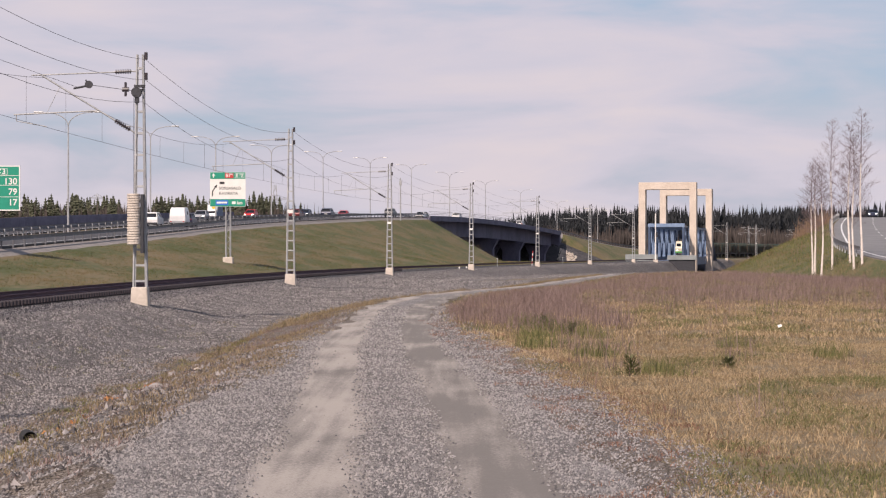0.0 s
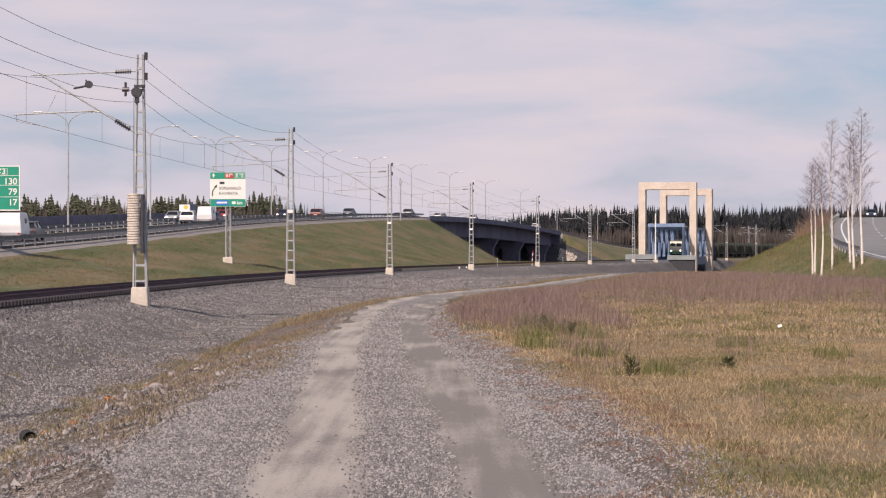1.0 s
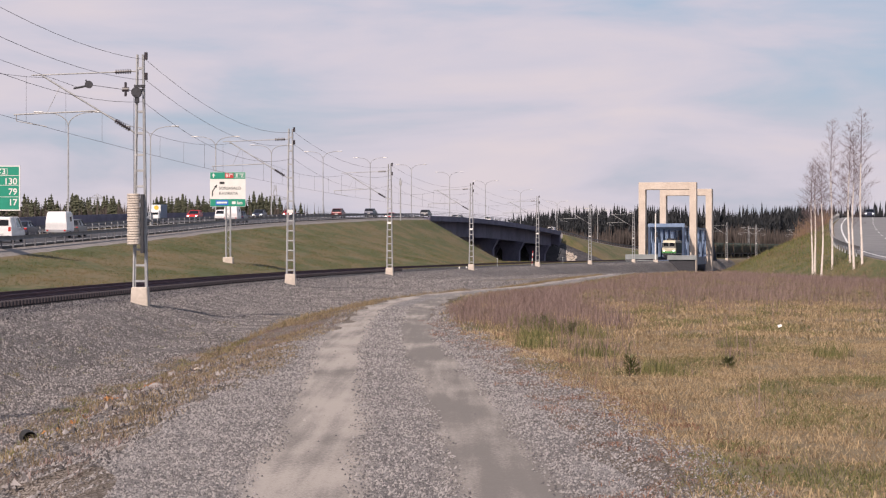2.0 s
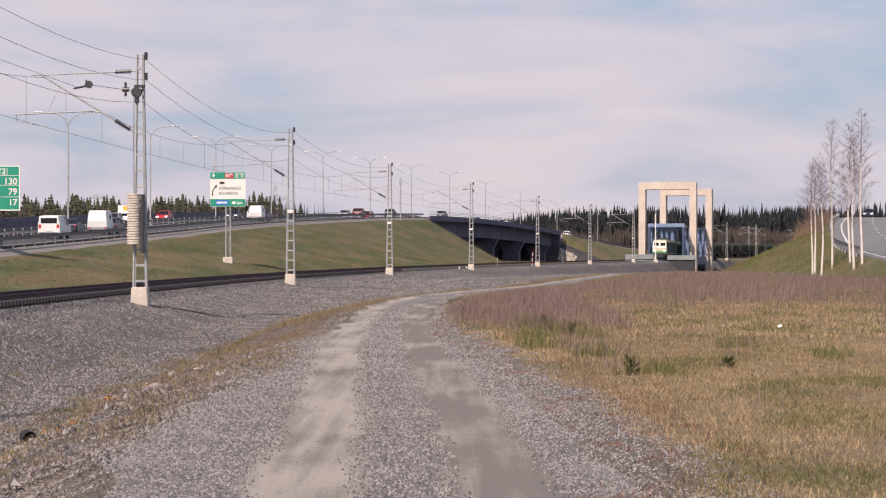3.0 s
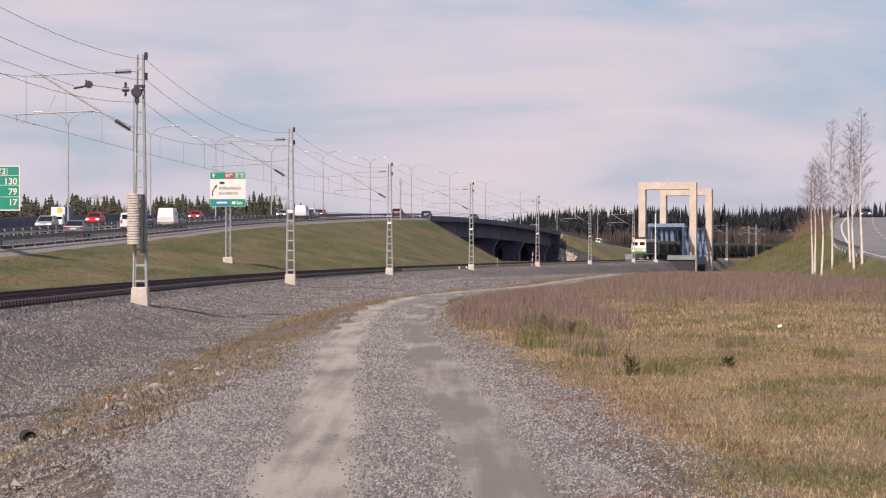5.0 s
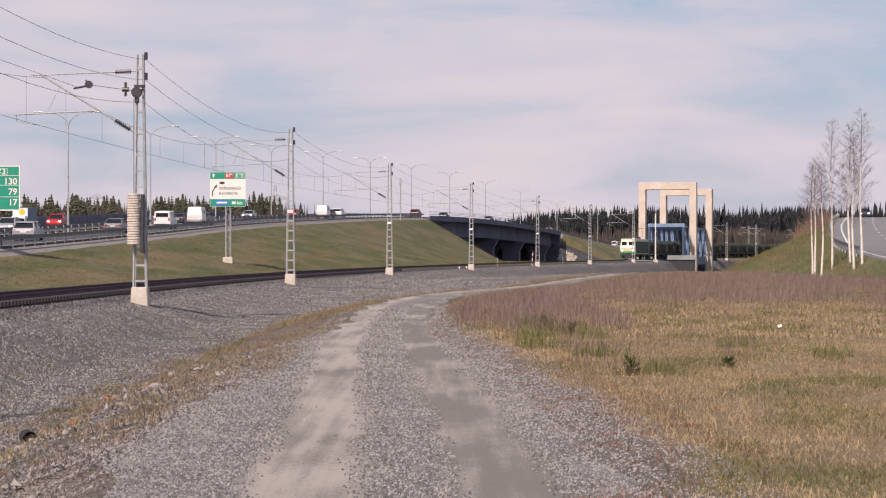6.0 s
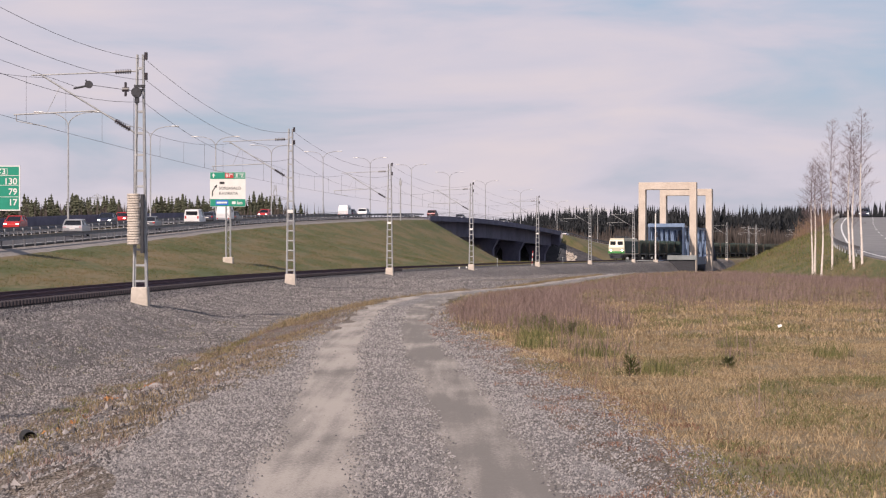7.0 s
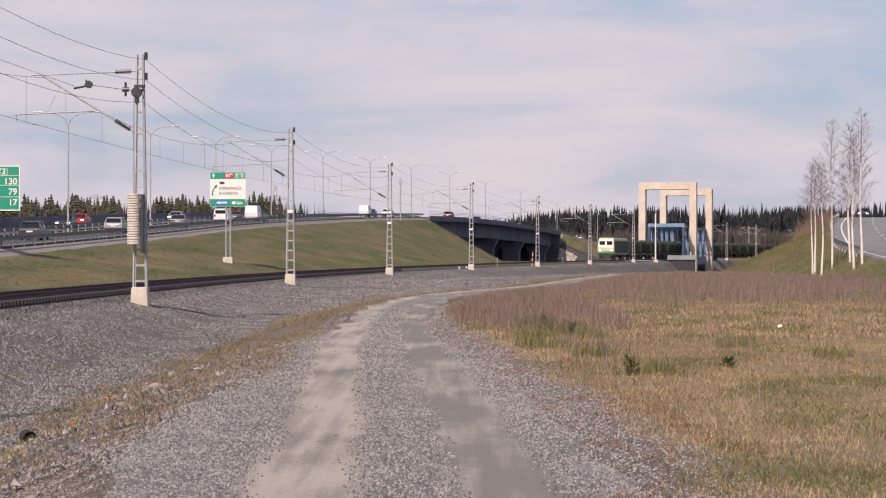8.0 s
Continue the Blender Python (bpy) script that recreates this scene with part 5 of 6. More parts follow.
def build_train():
    TRAIN.append((build_loco(), 0.0))
    first = build_wagon()
    s = 18.0
    TRAIN.append((first, s))
    for i in range(17):
        s += 14.6
        TRAIN.append((copy_thing(first, Matrix()), s))


def along(f, y, s):
    """y reached by going s metres up the line f from y."""
    n = max(1, int(s / 3))
    for _ in range(n):
        y += s / n * math.cos(heading(f, y))
    return y


# ---- loose cover: grass, weeds, stones ----
def blades(name, spots, mat, label, category, hmin, hmax, count, spread, width, lean, seed):
    rnd = np.random.RandomState(seed)
    p = np.array(spots, float)
    p = np.repeat(p, count, axis=0)
    n = len(p)
    a = rnd.uniform(0, 2 * np.pi, n)
    r = spread * np.sqrt(rnd.uniform(0, 1, n)) * p[:, 3]
    base = np.stack([p[:, 0] + np.cos(a) * r, p[:, 1] + np.sin(a) * r, p[:, 2]], 1)
    h = rnd.uniform(hmin, hmax, n) * p[:, 3]
    b = rnd.uniform(0, 2 * np.pi, n)
    l = lean * h * rnd.uniform(0.1, 1.0, n)
    w = width * rnd.uniform(0.6, 1.3, n) * p[:, 3] ** 0.5
    c = rnd.uniform(0, 2 * np.pi, n)
    side = np.stack([np.cos(c) * w, np.sin(c) * w, np.zeros(n)], 1)
    mid = base + np.stack([np.cos(b) * l * 0.35, np.sin(b) * l * 0.35, h * 0.62], 1)
    tip = base + np.stack([np.cos(b) * l, np.sin(b) * l, h * (1 - 0.25 * lean)], 1)
    v = np.stack([base - side, base + side, mid + side * 0.7, mid - side * 0.7, tip], 1).reshape(-1, 3)
    k = np.arange(n) * 5
    quads = np.stack([k, k + 1, k + 2, k + 3], 1).tolist()
    tris = np.stack([k + 3, k + 2, k + 4], 1).tolist()
    return tagged(raw(name, v.tolist(), quads + tris, mat), label, category, kind="stuff")


def scatter(rnd, y0, y1, left, right, per_m2, keep=None, size=(0.7, 1.3)):
    out = []
    y = y0
    while y < y1:
        dy = 0.5
        a, b = left(y), right(y)
        k = (b - a) * dy * per_m2
        here = section_knots(y + dy / 2)
        xs, zs = [p[0] for p in here], [p[1] for p in here]
        for _ in range(max(0, int(k) + (rnd.random() < k % 1))):
            x, yy = rnd.uniform(a, b), y + rnd.random() * dy
            if keep is None or keep(x, yy):
                band = bisect_right(xs, x) - 1
                u = (x - xs[band]) / (xs[band + 1] - xs[band])
                out.append((x, yy, zs[band] + (zs[band + 1] - zs[band]) * u + relief(band, x, yy) - 0.02, rnd.uniform(*size)))
        y += dy
    return out


def bisect_right(xs, x):
    """How many of the rising values xs are not above x."""
    lo, hi = 0, len(xs)
    while lo < hi:
        mid = (lo + hi) // 2
        if x < xs[mid]:
            hi = mid
        else:
            lo = mid + 1
    return lo


def build_cover():
    rnd = random.Random(12)

    def edge(y):
        return lane_x(y) + lane_right(y) + 0.45 + 0.5 * noise.noise(Vector((y / 3, 0, 5))) + 0.15

    def view(y):
        return min(0.19 * y + 1.0, ramp_x(y) - 0.5)

    def green(x, y):
        return noise.noise(Vector((x / 1.6, y / 4.0, 9))) + 0.5 * noise.noise(Vector((x / 0.5, y / 1.0, 2)))

    def straw_ok(x, y):
        return green(x, y) < 0.4 + 0.25 * rnd.random()

    def green_ok(x, y):
        return green(x, y) > 0.05 + 0.25 * rnd.random()
    for nm, mat, ok, lab, cat, f in (("dry_grass", M_STRAW, straw_ok, "short dry straw-coloured grass over the field", "grass", 1.0),
                                     ("green_grass", M_GREEN, green_ok, "patches of new green grass in the field", "grass", 1.05)):
        spots = scatter(rnd, 14, 45, edge, view, 46 * f, ok, (0.6, 1.3))
        blades(nm, spots, mat, lab, cat, 0.03, 0.13, 17, 0.18, 0.0028, 2.2, 3)
        spots = scatter(rnd, 45, 80, edge, view, 17 * f, ok, (0.7, 1.4))
        blades(nm, spots, mat, lab, cat, 0.05, 0.16, 9, 0.24, 0.006, 1.9, 4)
        spots = scatter(rnd, 80, 190, edge, view, 5.5 * f, ok, (0.8, 1.4))
        blades(nm, spots, M_DITCH if mat == M_STRAW else mat, lab, cat, 0.06, 0.18, 6, 0.4, 0.012, 1.8, 13)

    def weed_ok(x, y):
        corner = 1.0 - abs(x - lane_x(y) - 2.9) / 2.6
        near = float(np.interp(y, [20, 40, 60, 80, 95, 125, 180], [0.05, 0.35, 0.6, 0.9, 1.0, 1.0, 0.8]))
        belt = float(np.interp(y, [60, 90, 125, 175], [0.12, 0.75, 0.85, 0.7]))
        return rnd.random() < near * max(belt, 0.12 + 0.88 * max(0.0, corner)) and noise.noise(Vector((x / 2.2, y / 6, 4))) > -0.1
    def lane_ahead(x):
        """Where the lane's inner edge crosses x beyond the bend."""
        return float(np.interp(x, [-0.3, 0.3, 1.5, 2.9, 4.6, 6.5, 9.4, 14], [75, 84, 98, 107, 115, 127, 148, 180]))

    def low_by_lane(spots, tall):
        """Growth stays lower the closer it stands to the lane beyond the bend."""
        return [(x, y, z, min(s, (0.019 * max(0.0, lane_ahead(x) - y) + 0.1) / tall)) for x, y, z, s in spots]
    spots = low_by_lane(scatter(rnd, 24, 175, edge, view, 4.8, weed_ok, (0.6, 1.2)), 0.66)
    blades("dead_weeds", spots, M_WEED, "tall reddish-brown dead weeds at the lane's bend", "weeds", 0.12, 0.66, 14, 0.36, 0.004, 0.6, 5)
    bend = low_by_lane(scatter(rnd, 52, 108, edge, lambda y: edge(y) + 3.8, 4.6, lambda x, y: noise.noise(Vector((x / 1.2, y / 3, 22))) > -0.2, (0.7, 1.2)), 0.7)
    blades("bend_shrubs", bend, M_WEED, "leafless purplish shrubs at the lane's bend", "shrubs", 0.25, 0.7, 18, 0.32, 0.0045, 0.7, 27)
    clumps = ((2.0, 52.5, 0.55), (1.75, 47.0, 0.5), (2.6, 50.0, 0.55), (1.6, 42.0, 0.5), (2.9, 47.0, 0.4), (2.35, 37.5, 0.4), (3.0, 33.0, 0.35), (5.3, 42.0, 0.4), (6.2, 38.0, 0.3))
    shrubs = []
    for x, y, r in clumps:
        for k in range(14):
            a, q = rnd.uniform(0, 6.28), r * rnd.random()
            px, py = x + math.cos(a) * q, y + math.sin(a) * q * 2.5
            shrubs.append((px, py, ground_z(px, py) - 0.02, rnd.uniform(0.5, 1.15) * (0.7 + r)))
    blades("green_shrubs", shrubs, M_GREEN, "low olive-green shrubs beside the lane's bend", "shrubs", 0.08, 0.42, 26, 0.22, 0.005, 0.9, 25)
    # creeping edge plants beside the lane
    spots = scatter(rnd, 15, 60, lambda y: edge(y) - 0.75, lambda y: edge(y) + 0.7, 110, lambda x, y: noise.noise(Vector((x / 0.35, y / 0.9, 51))) > 0.0 - 0.35 * (x - edge(y)), (0.3, 0.8))
    blades("edge_plants", spots, M_CREEP, "low red-brown plants creeping over the lane's edge", "weeds", 0.03, 0.12, 10, 0.16, 0.005, 2.0, 6)

    def bank_ok(x, y):
        return noise.noise(Vector((x / 1.3, y / 3.5, 1))) > 0.0

    def ditch(y):
        return section_knots(y)[11][0]
    spots = scatter(rnd, 15, 140, lambda y: ditch(y) - 0.8, lambda y: lane_x(y) - lane_left(y) - 0.1, 20.0, bank_ok, (0.4, 1.1))
    spots += scatter(rnd, 70, 180, lambda y: ditch(y) - 0.4, lambda y: lane_x(y) - lane_left(y) - 0.15, 9.0, lambda x, y: rnd.random() < 0.9, (0.9, 1.7))
    spots += scatter(rnd, 28, 100, lambda y: ditch(y) - 4.5, lambda y: ditch(y), 2.2, lambda x, y: noise.noise(Vector((x / 1.5, y / 4.0, 17))) > 0.1, (0.5, 1.0))
    spots += scatter(rnd, 30, 52, lambda y: lane_x(y) - lane_left(y) - 1.7, lambda y: lane_x(y) - lane_left(y) + 0.1, 26.0, lambda x, y: noise.noise(Vector((x / 0.8, y / 2.5, 61))) > -0.2, (0.4, 0.8))
    blades("ditch_grass", spots, M_DITCH, "dry brown grass along the stony ditch", "grass", 0.04, 0.18, 16, 0.2, 0.0045, 1.5, 7)
    spots = scatter(rnd, 24, 140, lambda y: ditch(y) - 0.6, lambda y: ditch(y) + 2.2, 14.0, lambda x, y: noise.noise(Vector((x / 0.9, y / 2.0, 8))) > 0.14, (0.5, 1.1))
    spots += scatter(rnd, 34, 120, lambda y: ditch(y) - 4.5, lambda y: ditch(y), 6.0, lambda x, y: noise.noise(Vector((x / 0.7, y / 1.6, 81))) > 0.3, (0.4, 0.9))
    blades("ditch_green", spots, M_TUFT, "green tufts along the stony ditch", "grass", 0.05, 0.18, 14, 0.2, 0.004, 1.5, 8)
    spots = scatter(rnd, 16, 80, lambda y: ditch(y) - 0.9, lambda y: lane_x(y) - lane_left(y) - 0.2, 15.0, lambda x, y: noise.noise(Vector((x / 0.8, y / 2.4, 33))) > -0.12, (0.5, 1.1))
    blades("ditch_weeds", spots, M_WEED, "matted brown weeds along the stony ditch", "weeds", 0.03, 0.15, 10, 0.2, 0.004, 1.7, 35)
    slope = scatter(rnd, 110, 330, lambda y: section_knots(y)[4][0] + 0.4, lambda y: section_knots(y)[6][0], 5.0,
                    lambda x, y: noise.noise(Vector((x / 3, y / 9, 71))) > -0.25, (0.7, 1.5))
    blades("embankment_grass", slope, M_SLOPEGRASS, "patchy dry and green grass on the highway embankment", "grass", 0.03, 0.13, 8, 0.5, 0.014, 2.0, 73)
    far_slope = scatter(rnd, 330, 506, lambda y: section_knots(y)[4][0] + 0.4, lambda y: section_knots(y)[6][0], 1.2, None, (1.2, 2.2))
    blades("embankment_grass", far_slope, M_SLOPEGRASS, "patchy dry and green grass on the highway embankment", "grass", 0.03, 0.12, 6, 0.7, 0.022, 2.0, 74)
    spots = scatter(rnd, 170, 330, lambda y: section_knots(y)[17][0], lambda y: ramp_x(y) - 0.3, 3.0, None, (1.0, 2.0))
    low_brush = scatter(rnd, 200, 400, lambda y: section_knots(y)[17][0] - 1.0, lambda y: ramp_x(y) - 1.0, 0.4, lambda x, y: noise.noise(Vector((x / 3, y / 12, 91))) > 0.12, (0.4, 1.0))
    blades("low_hill_brush", low_brush, M_HILLBRUSH, "low reddish-brown brush over the hill's slope", "brush", 0.2, 0.75, 14, 0.7, 0.012, 0.8, 93)
    brush = scatter(rnd, 300, 400, lambda y: ramp_x(y) - 5, lambda y: ramp_x(y) - 1.2, 0.3, None, (0.6, 1.2))
    blades("hill_brush", brush, M_HILLBRUSH, "reddish leafless brush on the hill beside the slip road", "brush", 0.8, 3.0, 12, 0.9, 0.02, 0.5, 19)
    blades("hill_grass", spots, M_GREEN, "rough green grass on the hill slope", "grass", 0.06, 0.2, 8, 0.4, 0.012, 1.0, 9)


ROCK_F = ((0, 1, 2), (0, 2, 3), (0, 3, 4), (0, 4, 1))


def stones(name, spots, mat, label, seed, sunk=0.1):
    """Angular stones, each a skewed four-sided peak set into the ground."""
    rnd = np.random.RandomState(seed)
    p = np.array(spots, float)
    n = len(p)
    s = p[:, 3][:, None, None]
    base = np.array([(0, 0, 0.8), (1, 0, -0.3), (0, 1, -0.3), (-1, 0, -0.3), (0, -1, -0.3)], float)
    q = base[None] * rnd.uniform(0.55, 1.25, (n, 5, 3)) * s
    q[:, 0, :2] += rnd.uniform(-0.5, 0.5, (n, 2)) * s[:, 0]
    a = rnd.uniform(0, 6.28, n)
    c, d = np.cos(a)[:, None], np.sin(a)[:, None]
    v = np.stack([p[:, 0, None] + q[:, :, 0] * c - q[:, :, 1] * d, p[:, 1, None] + q[:, :, 0] * d + q[:, :, 1] * c,
                  p[:, 2, None] + 0.02 + s[:, 0] * sunk + q[:, :, 2]], 2).reshape(-1, 3)
    f = (np.arange(n)[:, None, None] * 5 + np.array(ROCK_F)[None]).reshape(-1, 3)
    return tagged(raw(name, v.tolist(), f.tolist(), mat), label, "stones", kind="stuff")


def build_stones():
    rnd = random.Random(31)

    def ditch(y):
        return section_knots(y)[11][0]

    def upper(y):
        return max(track_x(y) + 3.3, -0.19 * y - 0.6)
    spots = scatter(rnd, 26, 62, upper, lambda y: ditch(y) + 0.8, 95, None, (0.018, 0.045))
    spots += scatter(rnd, 62, 110, upper, lambda y: ditch(y) + 0.5, 60, None, (0.022, 0.046))
    spots += scatter(rnd, 110, 160, upper, lambda y: ditch(y) + 0.3, 24, None, (0.03, 0.06))
    spots += scatter(rnd, 160, 250, upper, lambda y: ditch(y) + 0.3, 9, None, (0.04, 0.075))
    spots += scatter(rnd, 250, 470, upper, lambda y: ditch(y) + 2.0, 3, None, (0.05, 0.085))
    stones("bank_stones", spots, M_STONE, "grey crushed stones covering the railway bank", 2)

    spots = scatter(rnd, 60, 170, lambda y: max(track_x(y) + 1.45, -0.19 * y - 0.6), lambda y: track_x(y) + 3.6, 26, None, (0.025, 0.055))
    stones("ballast_stones", spots, M_BALLASTSTONE, "dark ballast stones beside the sleepers", 45)

    def loose(x, y):
        """Stones lie thick beside and between the wheel tracks, thin on them."""
        rut = abs(abs(x - lane_x(y) + 0.12 * noise.noise(Vector((x, y / 3, 2)))) - 0.76)
        return rnd.random() < (0.003 if rut < 0.26 else 0.003 + min(0.997, (rut - 0.26) * 4.5))

    def west(y):
        return lane_x(y) - lane_left(y) - 0.75

    def east(y):
        return lane_x(y) + lane_right(y) + 0.95
    spots = scatter(rnd, 15, 30, west, east, 620, loose, (0.006, 0.017))
    spots += scatter(rnd, 30, 48, west, east, 330, loose, (0.009, 0.021))
    spots += scatter(rnd, 48, 75, west, east, 110, loose, (0.014, 0.027))
    stones("lane_gravel", spots, M_PEBBLE, "loose grey gravel on the lane", 3, 0.55)
    spots = scatter(rnd, 14, 46, lambda y: ditch(y) + 0.8, lambda y: west(y) + 0.7, 190, lambda x, y: noise.noise(Vector((x / 0.6, y / 1.2, 41))) > -0.4, (0.007, 0.028))
    spots += scatter(rnd, 16, 44, lambda y: ditch(y) + 0.8, west, 9, lambda x, y: noise.noise(Vector((x / 0.6, y / 1.2, 41))) > 0.1, (0.03, 0.07))
    stones("verge_stones", spots, M_STONE, "pale stones strewn over the lane's verge", 43, 0.6)
    for k in range(40):
        y = rnd.uniform(26, 52)
        x = ditch(y) + rnd.uniform(0.6, 2.6)
        s = rnd.choice((0.035, 0.04, 0.045, 0.055, 0.07, 0.1))
        v, f = [], []
        bm = B()
        bmesh.ops.create_icosphere(bm, subdivisions=2, radius=s)
        for q in bm.verts:
            q.co *= 1 + 0.4 * noise.noise(q.co * (2.2 / s) + Vector((k * 3, 0, 0)))
            q.co.z *= 0.6
        o = part("boulder", bm, M_STONE if k % 8 else M_CONCRETE)
        o.matrix_basis = pose(x, y, ground_z(x, y) + s * 0.2, 0, 0, k * 50)
        tagged(o, "pale grey boulder beside the gravel lane", "boulder", group="boulders by the ditch")


def build_pylon(x, y, top, arm, arm_z):
    th = thing("power_pylon", "distant grey lattice power pylon", "pylon", group="power pylons")
    g = ground_z(x, y)
    for sx in (-1, 1):
        bm = B()
        for sy in (-1, 1):
            tube(bm, (sx * 1.6, sy * 1.6, g - 0.5), (sx * 0.3, sy * 0.3, top), 0.11, 0.08, 4)
        part("leg", bm, M_GALV, th)
    bm = B()
    n = 9
    for i in range(n):
        z0, z1 = g + (top - g) * i / n, g + (top - g) * (i + 1) / n
        w0, w1 = 1.6 - 1.3 * i / n, 1.6 - 1.3 * (i + 1) / n
        k = 1 if i % 2 else -1
        tube(bm, (-w0 * k, -w0, z0), (w1 * k, -w1, z1), 0.06, n=4)
        tube(bm, (w0 * k, w0, z0), (-w1 * k, w1, z1), 0.06, n=4)
    part("lacing", bm, M_GALV, th)
    bm = B()
    tube(bm, (-arm, 0, arm_z), (arm, 0, arm_z), 0.12, n=4)
    tube(bm, (-arm, 0, arm_z), (0, 0, arm_z + 1.2), 0.07, n=4)
    tube(bm, (arm, 0, arm_z), (0, 0, arm_z + 1.2), 0.07, n=4)
    part("cross_arm", bm, M_GALV, th)
    th.matrix_basis = pose(x, y, 0, 0, 0, 8)


def build_sapling(x, y, h, seed):
    rnd = random.Random(seed)
    th = thing("pine_sapling", "small green pine sapling in the dry grass", "sapling", pose(x, y, ground_z(x, y) - 0.03), group="pine saplings")
    bm = B()
    tube(bm, (0, 0, 0), (0, 0, h), 0.02, 0.006, 6)
    part("stem", bm, M_BARK, th)
    v, f = [], []
    for k in range(120):
        u = rnd.random()
        a = rnd.uniform(0, 6.28)
        r = h * 0.33 * (1 - u) + 0.05
        b = Vector((math.cos(a) * r * rnd.random(), math.sin(a) * r * rnd.random(), h * (0.1 + 0.9 * u)))
        d = Vector((math.cos(a), math.sin(a), rnd.uniform(0.2, 1.2))).normalized() * rnd.uniform(0.06, 0.13)
        sd = d.cross(Vector((0.2, 0.3, 0.9))).normalized() * 0.012
        n = len(v)
        v += [tuple(b - sd), tuple(b + sd), tuple(b + d)]
        f.append((n, n + 1, n + 2))
    tagged(raw("needles", v, f, M_PINE, th, "green needle tufts"), kind="stuff")


def build_small_things():
    build_pylon(-49.5, 700, 21.5, 4.2, 17.3)
    build_pylon(-102.0, 700, 18.5, 2.0, 17.6)
    for x, y, h, k in ((2.57, 32.6, 0.3, 1), (2.1, 50.0, 0.4, 2), (2.6, 47.6, 0.32, 3), (4.2, 35.0, 0.16, 4)):
        build_sapling(x, y, h, k)
    # a scrap of white plastic lying in the grass
    bm = B()
    bmesh.ops.create_grid(bm, x_segments=6, y_segments=4, size=0.035)
    for q in bm.verts:
        q.co.z += 0.06 * noise.noise(q.co * 9) + 0.03
    bmesh.ops.solidify(bm, geom=bm.faces[:], thickness=0.006)
    o = part("plastic_scrap", bm, M_SIGN_WHITE)
    o.matrix_basis = pose(7.0, 49.4, ground_z(7.0, 49.4) + 0.12, 25, 10, 30)
    tagged(o, "crumpled scrap of white plastic in the grass", "litter")
    # dark drain pipe in the ditch
    bm = B()
    tube(bm, (0, -0.3, 0), (0, 0.3, 0), 0.12, n=20)
    tops = [q for q in bm.faces if len(q.verts) > 4]
    bmesh.ops.inset_individual(bm, faces=tops, thickness=0.04)
    bmesh.ops.translate(bm, verts=[q for face in bm.faces if len(face.verts) > 4 and face.normal.y < -0.5 for q in face.verts], vec=(0, 0.2, 0))
    o = part("drain_pipe", bm, M_TYRE)
    o.matrix_basis = pose(-6.85, 39.2, ground_z(-6.85, 39.2) + 0.12, 0, 0, 16)
    tagged(o, "short black drain pipe lying in the stony ditch", "pipe")
    # small posts beside the rails
    for y, off, h in ((268, 2.2, 0.16), (274, 2.2, 0.16), (365, 2.6, 1.1), (300, 2.4, 1.1)):
        x, yy = beside(track_x, y, off)
        th = thing("marker_post", "small pale marker post beside the track", "marker post", pose(x, yy, -0.25), group="trackside markers")
        bm = B()
        tube(bm, (0, 0, 0), (0, 0, h), 0.04)
        part("post", bm, M_GALV, th)
        bm = B()
        box(bm, (0, -0.03, h), (0.16, 0.05, 0.2 if h < 1 else 0.1), bevel=0.01)
        part("plate", bm, M_SIGN_WHITE, th)
    x, yy = beside(track_x, 334, 2.4)
    th = thing("snow_stake", "thin red and white striped stake beside the track", "stake", pose(x, yy, -0.3, 0, 4, 0))
    for k in range(6):
        bm = B()
        tube(bm, (0, 0, 0.36 * k), (0, 0, 0.36 * (k + 1)), 0.055)
        part("band", bm, M_SIGN_RED if k % 2 else M_SIGN_WHITE, th)
    # pole and cabinet beside the highway
    x, yy = beside(med_x, 470, 12.6)
    th = thing("camera_pole", "slim grey pole with a small box beside the highway", "pole", pose(x, yy, hw_z(470) - 0.5))
    bm = B()
    tube(bm, (0, 0, -0.3), (0, 0, 8.2), 0.14, 0.1)
    part("pole", bm, M_GALV, th)
    bm = B()
    box(bm, (0.0, 0, 7.2), (0.5, 0.3, 0.9), bevel=0.05)
    part("box", bm, M_GALV, th)
    # wing wall and signal before the lift bridge
    x, yy = beside(track_x, 512, -4.9)
    bm = B()
    box(bm, (0, 0, 0.2), (7.0, 1.0, 2.1), bevel=0.04)
    o = part("wing_wall", bm, M_DECKGREY)
    o.matrix_basis = pose(x, yy, -0.1, 0, 0, -12)
    tagged(o, "low grey-green concrete wing wall before the bridge", "wall")
    x, yy = beside(track_x, 488, 6.6)
    th = thing("approach_wall", "grey-green concrete ledge over a dark filled-in shaded gap beside the track", "wall", pose(x, yy, 0, 0, 0, -8))
    bm = B()
    box(bm, (0, 0, 0.5), (6.0, 1.3, 0.95), bevel=0.05)
    part("ledge", bm, M_DECKGREY, th)
    # near-black block stands in for the shaded gap below the ledge
    bm = B()
    box(bm, (0, 0.1, -1.6), (5.4, 0.9, 3.3), bevel=0.03)
    part("gap_shade_block", bm, M_DARK, th, "dark block filling in the shaded gap under the ledge")
    th = thing("signal_mast", "slim pale signal mast before the lift bridge", "signal mast", pose(42.1, 470, -0.4))
    bm = B()
    tube(bm, (0, 0, 0), (0, 0, 9.7), 0.16, 0.12, 10)
    part("pole", bm, M_SIGN_WHITE, th)
    bm = B()
    box(bm, (0, 0, 0.2), (0.9, 0.9, 0.7), bevel=0.05)
    part("foundation", bm, M_CONCRETE, th)
    bm = B()
    box(bm, (0.25, -0.1, 5.5), (0.35, 0.3, 1.0), bevel=0.04)
    part("signal_head", bm, M_DARK, th)
    # riprap at the far abutment
    rnd = random.Random(77)
    spots = []
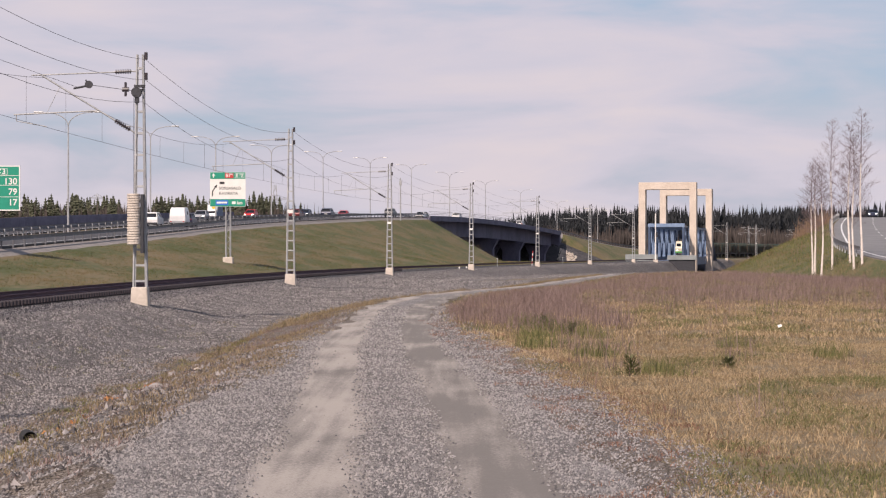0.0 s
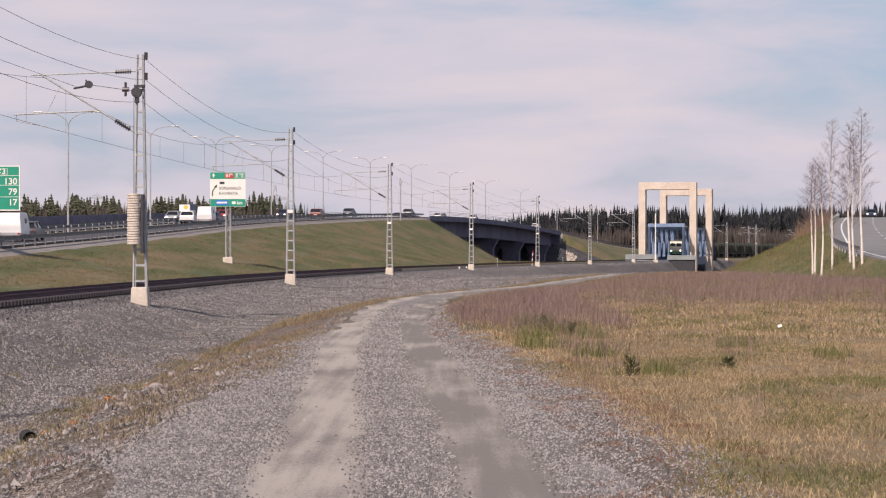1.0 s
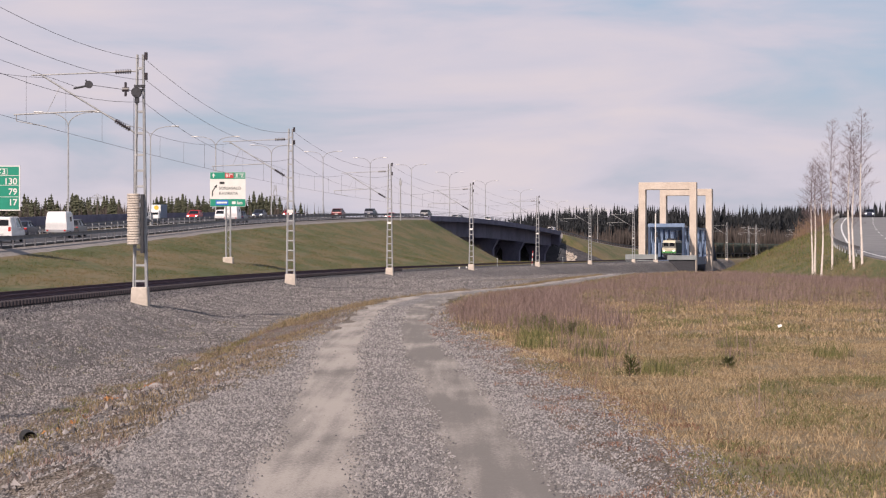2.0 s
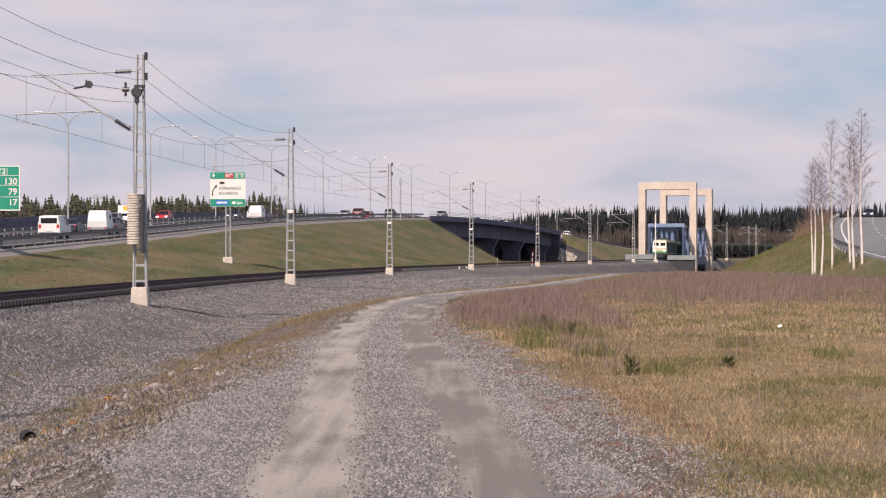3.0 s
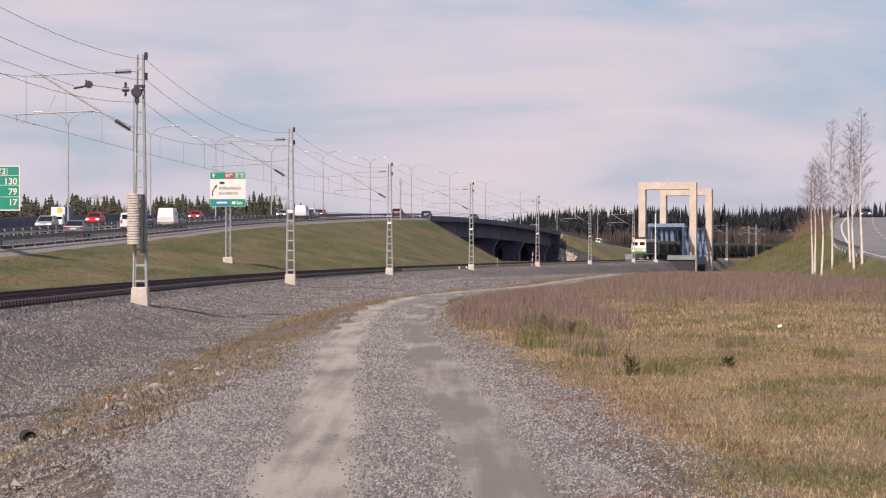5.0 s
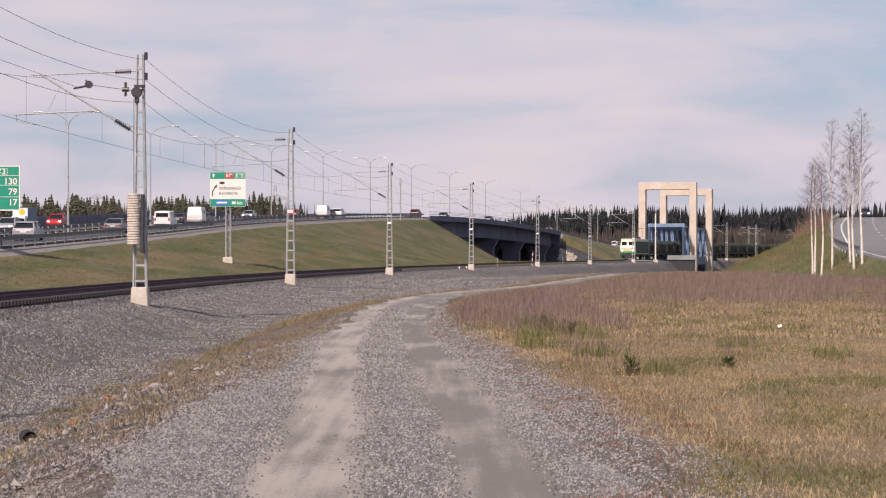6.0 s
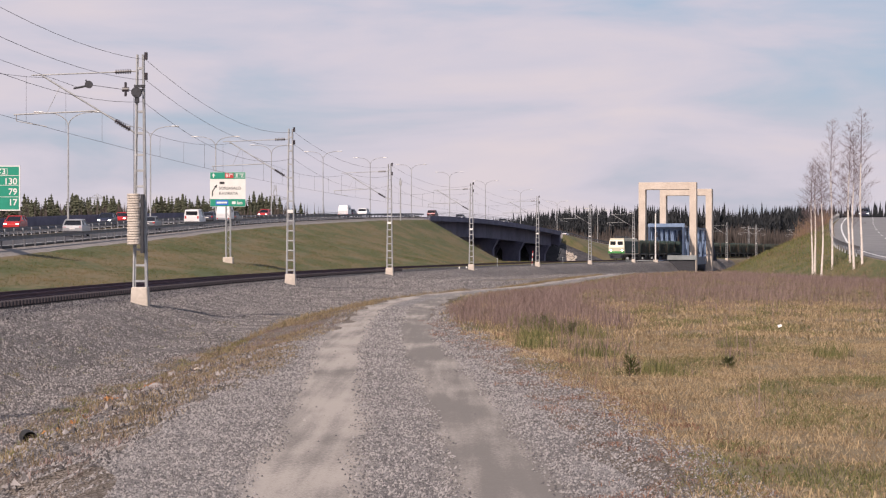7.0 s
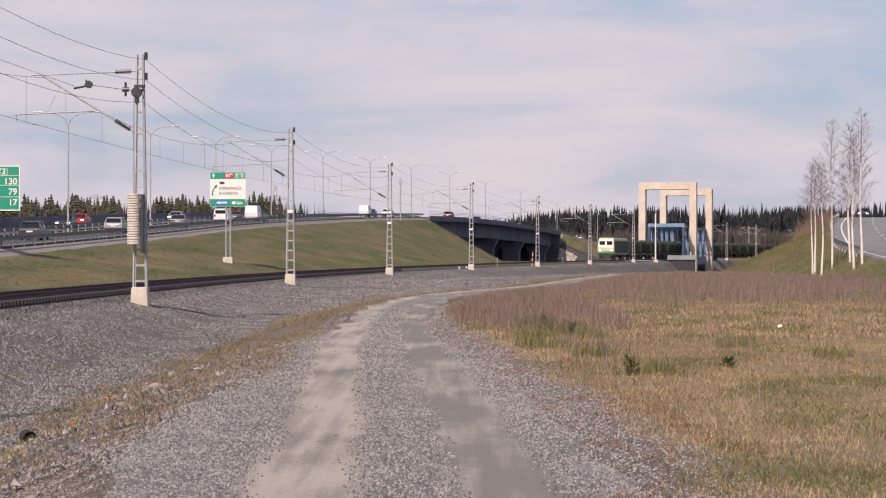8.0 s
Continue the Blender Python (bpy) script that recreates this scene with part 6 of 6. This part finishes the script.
    for k in range(420):
        x, yy = beside(med_x, 699 + rnd.uniform(0, 4.5), 12.3 + rnd.uniform(0, 5))
        spots.append((x, yy, ground_z(x, yy) + rnd.uniform(0, 0.5), rnd.uniform(0.18, 0.4)))
    stones("riprap", spots, M_CONCRETE, "pale riprap stones at the bridge abutment", 9)
    spots = scatter(rnd, 26, 44, lambda y: section_knots(y)[11][0] + 0.4, lambda y: section_knots(y)[11][0] + 2.2, 6,
                    lambda x, y: noise.noise(Vector((x / 0.7, y / 1.2, 6))) > 0.2, (0.5, 1.0))
    blades("orange_moss", spots, M_MOSS, "low orange moss cushions by the ditch", "moss", 0.03, 0.09, 16, 0.2, 0.02, 1.5, 15)


build_ramp()
build_guardrail(-0.3, 175, 380, 4.0, "galvanised guardrail along the slip road", 1, ramp_x, ramp_z)
build_guardrail(11.25, 708, 840, 4.0, "galvanised steel guardrail past the bridge", -1)
build_distance_sign()
build_exit_sign()
build_traffic()
build_train()
build_cover()
build_stones()
build_small_things()


def motions():
    steps = [i * 0.5 for i in range(17)]
    for ob, off, y0, v, a, way in TRAFFIC:
        keys = []
        for t in steps:
            y = y0 + v * t + a * t * t
            x, yy = beside(med_x, y, off)
            slope = math.degrees(math.atan2(hw_z(y + 2) - hw_z(y - 2), 4.0))
            turn = -math.degrees(heading(med_x, y))
            keys.append((t, pose(x, yy, hw_z(y) + 0.01, slope * way, 0, turn + (0 if way > 0 else 180))))
        walk(ob, keys)
    for ob, back in TRAIN:
        keys = []
        for t in steps:
            y = along(track_x, 567.0 - 19.6 * t + 0.45 * t * t, back)
            keys.append((t, pose(track_x(y), y, RAIL_Z, 0, 0, 180 - math.degrees(heading(track_x, y)))))
        walk(ob, keys)
    keys = []
    for t in steps:
        y = 466.0 - 8.2 * t
        x, yy = beside(ramp_x, y, 3.4)
        slope = math.degrees(math.atan2(ramp_z(y + 2) - ramp_z(y - 2), 4.0))
        keys.append((t, pose(x, yy, ramp_z(y) + 0.03, -slope, 0, 180 - math.degrees(heading(ramp_x, y)))))
    walk(RAMP_CAR, keys)


RAMP_CAR = build_car("car", "dark off-road car with lit headlights on the slip road", "car", M_NAVY, "hatch", True)
motions()
